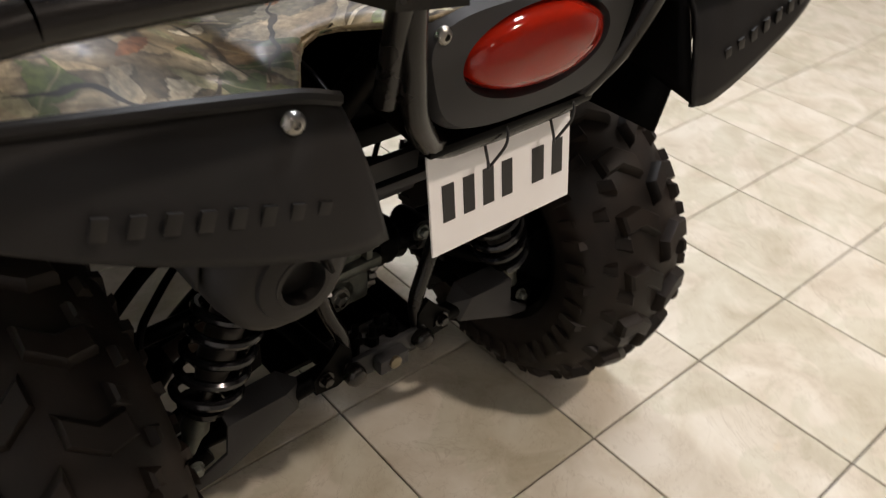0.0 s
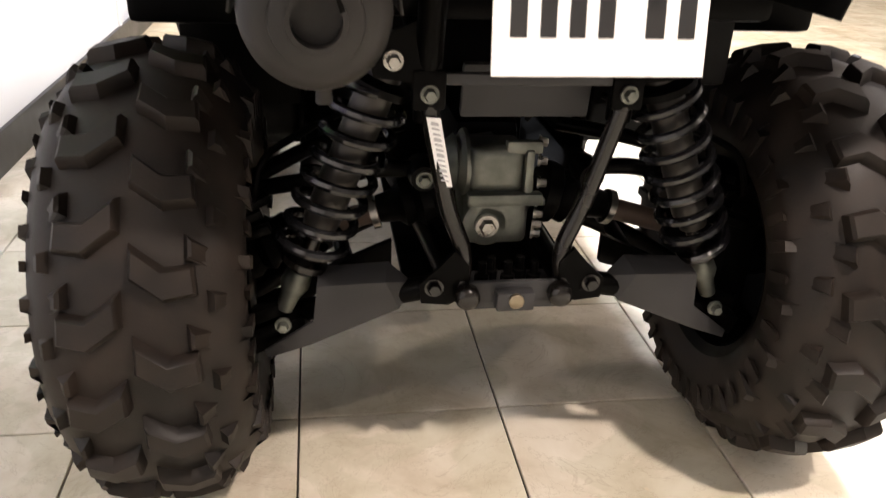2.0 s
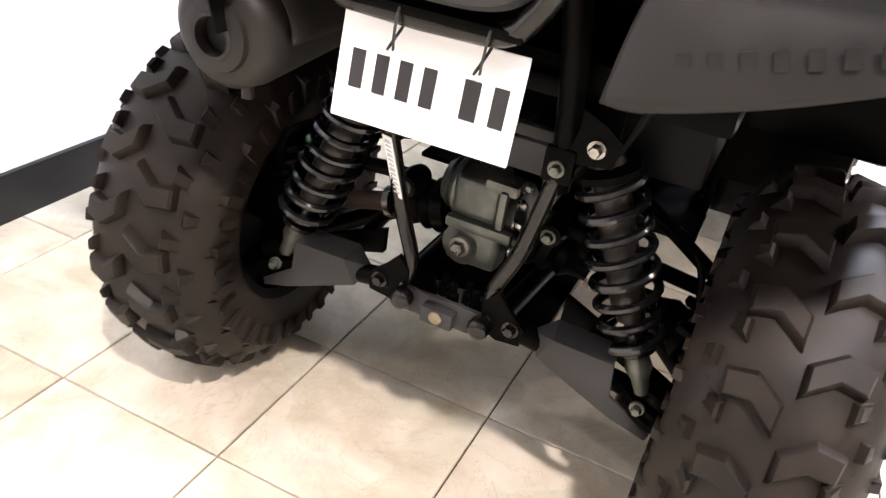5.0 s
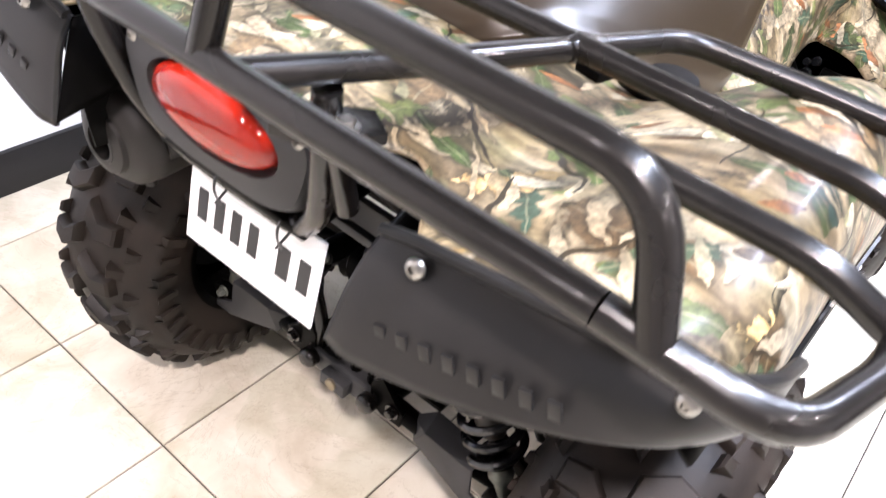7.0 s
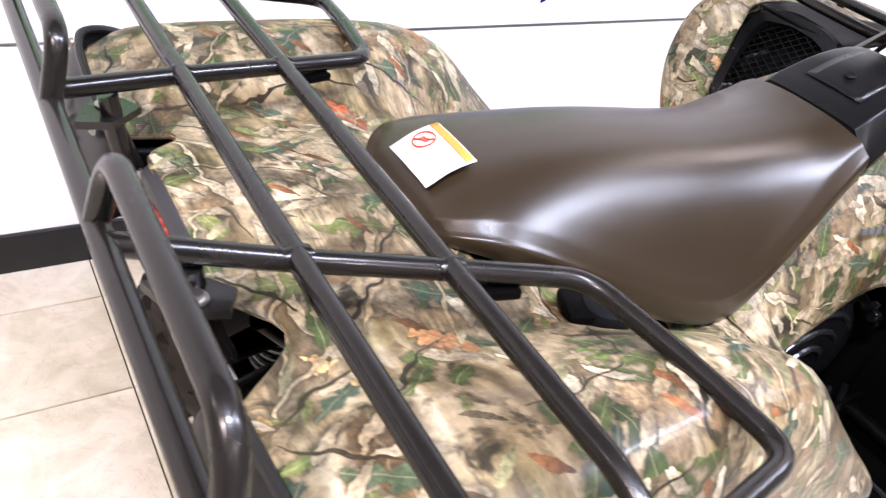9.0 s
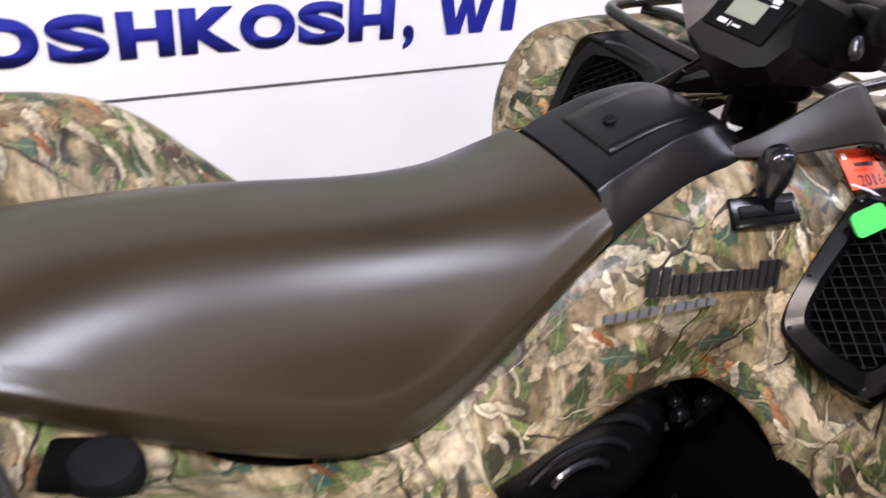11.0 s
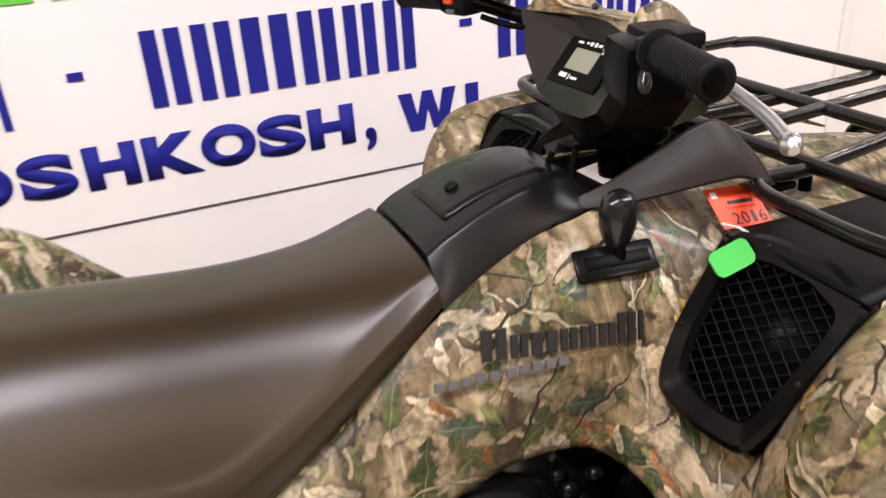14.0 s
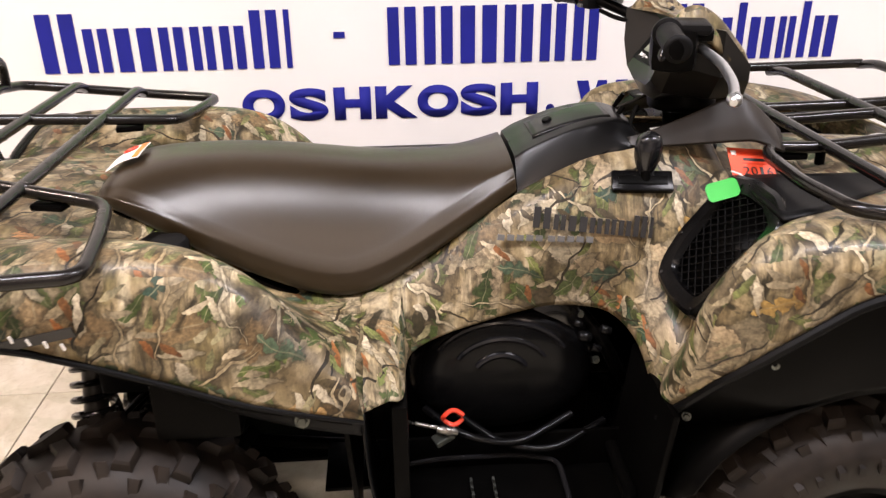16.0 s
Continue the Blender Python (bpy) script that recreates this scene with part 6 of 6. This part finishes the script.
hook = [(0.340 + 0.004 * math.sin(3 * a), 0.590 + 0.021 * math.cos(a), 0.534 + 0.014 * math.sin(a)) for a in np.linspace(0.5, 5.8, 20)]
part("safety_clip", add_sweep(bmesh.new(), hook, 0.0045, 8), RED, engine, "bright red wire clip")
for s in (1, -1):
    # added plate: keeps lamp light from falling through the foot well onto the floor
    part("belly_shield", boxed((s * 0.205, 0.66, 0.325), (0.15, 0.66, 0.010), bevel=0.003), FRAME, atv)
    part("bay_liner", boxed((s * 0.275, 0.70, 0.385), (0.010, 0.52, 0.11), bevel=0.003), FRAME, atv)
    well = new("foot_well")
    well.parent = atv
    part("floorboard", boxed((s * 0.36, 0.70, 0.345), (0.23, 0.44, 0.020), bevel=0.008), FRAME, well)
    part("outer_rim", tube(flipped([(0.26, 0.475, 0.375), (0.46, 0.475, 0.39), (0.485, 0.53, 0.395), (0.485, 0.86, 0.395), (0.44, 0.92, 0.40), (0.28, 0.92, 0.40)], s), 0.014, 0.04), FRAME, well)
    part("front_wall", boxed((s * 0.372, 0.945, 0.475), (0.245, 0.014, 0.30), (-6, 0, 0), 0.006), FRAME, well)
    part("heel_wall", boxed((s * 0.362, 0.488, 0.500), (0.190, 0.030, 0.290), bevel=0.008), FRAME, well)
    part("peg", boxed((s * 0.41, 0.645, 0.368), (0.13, 0.055, 0.028), bevel=0.006), FRAME, well)
    teeth = bmesh.new()
    for k in range(7):
        for d in (-0.022, 0.022):
            add_box(teeth, (s * (0.35 + 0.02 * k), 0.645 + d, 0.387), (0.010, 0.005, 0.010))
    part("peg_teeth", teeth, ALU, well, smooth=0)
    part("foot_rest", boxed((s * 0.375, 0.645, 0.372), (0.165, 0.315, 0.016), bevel=0.006), FRAME, well)
    part("rest_rim", tube(flipped([(0.455, 0.485, 0.384), (0.300, 0.485, 0.394), (0.296, 0.560, 0.402), (0.296, 0.720, 0.402), (0.305, 0.805, 0.392), (0.455, 0.805, 0.384)], s), 0.0060, 0.03, 8), GLOSS, well)
    part("rim_screw", bolt(bmesh.new(), (s * 0.44, 0.585, 0.358), (0, 0, 1), 0.008, 0.006), BRASSY, well)
    part("front_arm", tube([(s * 0.10, 1.20, 0.36), (s * 0.36, 1.285, 0.31)], 0.016, 0), FRAME, atv)
    part("front_arm", tube([(s * 0.10, 1.40, 0.36), (s * 0.36, 1.285, 0.31)], 0.016, 0), FRAME, atv)
    part("front_arm", tube([(s * 0.12, 1.25, 0.48), (s * 0.36, 1.285, 0.42)], 0.013, 0), FRAME, atv)
    part("front_shock", rod((s * 0.17, 1.24, 0.74), (s * 0.32, 1.26, 0.36), 0.028), FRAME, atv)
part("front_diff", boxed((0, 1.285, 0.36), (0.20, 0.22, 0.16), bevel=0.04), FRAME, atv)
part("skid_plate", boxed((0, 0.62, 0.285), (0.26, 1.35, 0.010), bevel=0.004), FRAME, atv)
part("radiator", boxed((0, 1.46, 0.62), (0.38, 0.07, 0.36), bevel=0.01), FRAME, atv)

# ---- things hung on the quad ----
plate_thing = thing("number_card", "white number card hung by black cable ties under the tail lamp", "card", at=(0.0, -0.34, 0.66))
CARD = Matrix.Translation((0.0115, -0.336, 0.6620)) @ Euler((radians(90 - 9), 0, radians(0.6))).to_matrix().to_4x4()
lift = Matrix.Translation((0, 0.34, -0.66))


def card_part(name, bm, mat, parent, label="", m=CARD, smooth=0, base=lift):
    bm.transform(base @ m)
    return part(name, bm, mat, parent, label, smooth)


card_part("card", add_box(bmesh.new(), (0, 0.0545, 0), (0.203, 0.109, 0.003), bevel=0.001), PAPER, plate_thing)
x_ = -0.090
for w_ in (0.0245, 0.0235, 0.0235, 0.0235, -0.017, 0.0285, 0.0255):
    if w_ < 0:
        x_ -= w_
        continue
    card_part("bar", add_box(bmesh.new(), (x_ + w_ / 2, 0.0545, 0.002), (w_ * 0.62, 0.040, 0.0012)), INK, plate_thing)
    x_ += w_ + 0.0035
for x_t in (-0.034, 0.060):
    loop = [(x_t + 0.0115, -0.340, 0.748), (x_t + 0.014, -0.346, 0.760), (x_t + 0.018, -0.353, 0.776), (x_t + 0.019, -0.351, 0.793), (x_t + 0.018, -0.335, 0.800), (x_t + 0.017, -0.319, 0.790), (x_t + 0.014, -0.324, 0.772), (x_t + 0.008, -0.340, 0.752), (x_t + 0.006, -0.343, 0.747)]
    bm = add_sweep(bmesh.new(), rounded(loop, 0.01), 0.0016, 6)
    bm.transform(lift)
    part("cable_tie", bm, INK, plate_thing)

key = thing("key_tag", "bright green plastic key tag with steel ring, hung from the vent", "tag", at=(0.225, 1.10, 0.92))
down = Matrix.Translation((-0.225, -1.10, -0.92))
bm = bmesh.new()
add_box(bm, (0, 0, 0), (0.058, 0.036, 0.004), bevel=0.0)
bmesh.ops.bevel(bm, geom=[e for e in bm.edges if abs(e.verts[0].co.z - e.verts[1].co.z) > 0.003], offset=0.010, segments=4, affect="EDGES", profile=0.5)
KEY_N = vec(0.72, -0.25, 0.62).normalized()
KEY_U = (vec(0.0, 0.97, 0.22) - KEY_N * KEY_N.dot(vec(0.0, 0.97, 0.22))).normalized()
bm.transform(Matrix.Translation((0.256, 1.091, 0.942)) @ Matrix((KEY_U, KEY_N.cross(KEY_U), KEY_N)).transposed().to_4x4())
bm.transform(down)
part("tag_card", bm, TAGGREEN, key)
ring = [Vector((0.243 + 0.013 * math.cos(a), 1.137 + 0.013 * math.sin(a), 0.946 + 0.004 * math.cos(a))) for a in np.linspace(0, 2 * math.pi, 24, endpoint=False)]
bm = add_sweep(bmesh.new(), ring, 0.0016, 6, True)
bm.transform(down)
part("ring", bm, ZINC, key, "steel split ring")
bm = add_sweep(bmesh.new(), [(0.184, 1.136, 0.952), (0.212, 1.140, 0.956), (0.240, 1.144, 0.952)], 0.002, 6)
bm.transform(down)
part("cord", bm, PAPER, key)

price = thing("hang_tag", "orange paper hang tag printed with a year, on the hood side", "tag", at=(0.16, 1.16, 0.97))
TAG_U, TAG_V = vec(0.0, 0.086, -0.008).normalized(), vec(-0.053, 0.0, 0.040).normalized()
TAG_N = TAG_U.cross(TAG_V).normalized()
TAG = Matrix.Translation((0.188, 1.138, 0.944)) @ Matrix((TAG_U, TAG_N.cross(TAG_U), TAG_N)).transposed().to_4x4()
up = Matrix.Translation((-0.16, -1.16, -0.97))
card_part("tag_card", add_box(bmesh.new(), (0.044, 0.033, 0), (0.088, 0.066, 0.0012)), ORANGE, price, m=TAG, base=up)
for k, (u0, w_, v0, h_) in enumerate(((0.006, 0.010, 0.054, 0.010), (0.024, 0.045, 0.058, 0.003), (0.024, 0.038, 0.053, 0.003), (0.028, 0.044, 0.040, 0.006), (0.024, 0.050, 0.031, 0.0025))):
    card_part("print_bar", add_box(bmesh.new(), (u0 + w_ / 2, v0, 0.001), (w_, h_, 0.0008)), (PAPER if k < 1 else RED if k < 3 else INK if k == 3 else RED), price, m=TAG, base=up)
for k, ch_ in enumerate("2016"):
    lettered(ch_, price, INK, up @ TAG @ Matrix.Translation((0.024 + 0.0155 * k + (0.003 if ch_ == "1" else 0.0), 0.004, 0.0008)), 0.0060 if ch_ == "1" else 0.0125, 0.0190, bold=0.0, depth=0.0006, name="digit")

# ---- another machine far across the showroom ----
other = thing("parked_vehicle", "black off-road vehicle standing far across the showroom", "vehicle", at=(3.43, 2.00, 0))
other.rotation_euler = (0, 0, radians(107))
part("body", closed_loft([[(x, math.copysign(w * abs(math.cos(a)) ** 0.45, math.cos(a)), z + math.copysign(h * abs(math.sin(a)) ** 0.45, math.sin(a))) for a in np.linspace(0.1, 2 * math.pi + 0.1, 20, endpoint=False)] for x, w, z, h in ((-0.74, 0.34, 0.46, 0.08), (-0.66, 0.40, 0.48, 0.17), (-0.30, 0.40, 0.56, 0.26), (-0.12, 0.40, 0.47, 0.18), (0.30, 0.40, 0.46, 0.17), (0.42, 0.40, 0.56, 0.27), (0.80, 0.40, 0.56, 0.26), (0.88, 0.34, 0.55, 0.18))], 30, 40), GLOSS, other)
part("bumper", tube([(-0.62, -0.45, 0.30), (-0.80, -0.40, 0.32), (-0.80, 0.40, 0.32), (-0.62, 0.45, 0.30)], 0.03, 0.08), TUBE, other)
part("skid_strip", boxed((-0.55, 0, 0.20), (0.10, 0.9, 0.02), bevel=0.004), ALU, other)
part("reflector", boxed((0.636, 0.556, 0.215), (0.08, 0.02, 0.025), bevel=0.005), RED, other)
part("corner_panel", boxed((0.66, 0.42, 0.33), (0.36, 0.26, 0.24), bevel=0.06), GLOSS, other)
part("side_sill", boxed((-0.25, 0.47, 0.15), (1.20, 0.10, 0.12), bevel=0.03), PLASTIC, other)
for x_ in (-0.60, 0.28):
    for s in (1, -1):
        wheel = new("wheel")
        wheel.parent = other
        wheel.matrix_basis = Matrix.Translation((x_, s * 0.55, 0.316)) @ pose(0, 0, 0, 0, 0, 90 * s)
        tagged(new("tyre", shared[0]), "black knobbly rubber tyre").parent = wheel
        tagged(new("rim", shared[1]), "black steel rim").parent = wheel

# ---- floor tiles, last ----
TS, GAP = 0.336, 0.0035
GX, GY = 0.047, 0.048


def tile_data(name, w, d, material):
    me = bpy.data.meshes.new(name)
    x, y, b, h = (w - GAP) / 2, (d - GAP) / 2, 0.0015, 0.006
    ring = lambda k, z: [(-x + k, -y + k, z), (x - k, -y + k, z), (x - k, y - k, z), (-x + k, y - k, z)]
    verts = ring(0, -h) + ring(0, -b) + ring(b, 0)
    faces = [(8, 9, 10, 11)] + [(4 * r + k, 4 * r + (k + 1) % 4, 4 * r + 4 + (k + 1) % 4, 4 * r + 4 + k) for r in range(2) for k in range(4)]
    me.from_pydata(verts, [], faces)
    me.materials.append(material)
    return me


CREAM, TANTILE, BORDER = tile_data("tile", TS, TS, TILE), tile_data("tile", TS * 1.5, TS * 1.5, TILE_TAN), tile_data("tile", TS, 0.24, TILE_DARK)
EDGE_Y = GY + 6 * TS
far_verts, far_faces = [], []
for i in range(-4, 17):
    for j in range(-14, 6):
        cx, cy = GX + (i + 0.5) * TS, GY + (j + 0.5) * TS
        if X0 - TS / 2 + 0.05 < cx < X1 and cy > Y0 and (j < -8 or cx >= 4.2):
            far_faces += [tuple(len(far_verts) + k for k in f_.vertices) for f_ in CREAM.polygons]
            far_verts += [(min(v_.co.x + cx, X1), max(v_.co.y + cy, Y0), v_.co.z) for v_ in CREAM.vertices]
tagged(part("tiles", (far_verts, [], far_faces), TILE, floor, smooth=0), kind="stuff")
for i in range(-4, 15):
    for j in range(-8, 6):
        cx, cy = GX + (i + 0.5) * TS, GY + (j + 0.5) * TS
        if X0 - TS / 2 + 0.05 < cx < 4.2:
            t_ = new("tile", CREAM)
            t_.parent, t_.location = floor, (cx, cy, 0)
    if X0 - TS / 2 + 0.05 < GX + (i + 0.5) * TS < 4.2:
        t_ = new("tile", BORDER)
        t_.parent, t_.location = floor, (GX + (i + 0.5) * TS, EDGE_Y + 0.12, 0)
for i in range(-3, 12):
    for j in range(0, 6):
        cx, cy = X0 + (i + 3.5) * TS * 1.5, EDGE_Y + 0.24 + (j + 0.5) * TS * 1.5
        if cx < X1 - 0.2 and cy < Y1 - 0.2:
            t_ = new("tile", TANTILE)
            t_.parent, t_.location = floor, (cx, cy, 0)
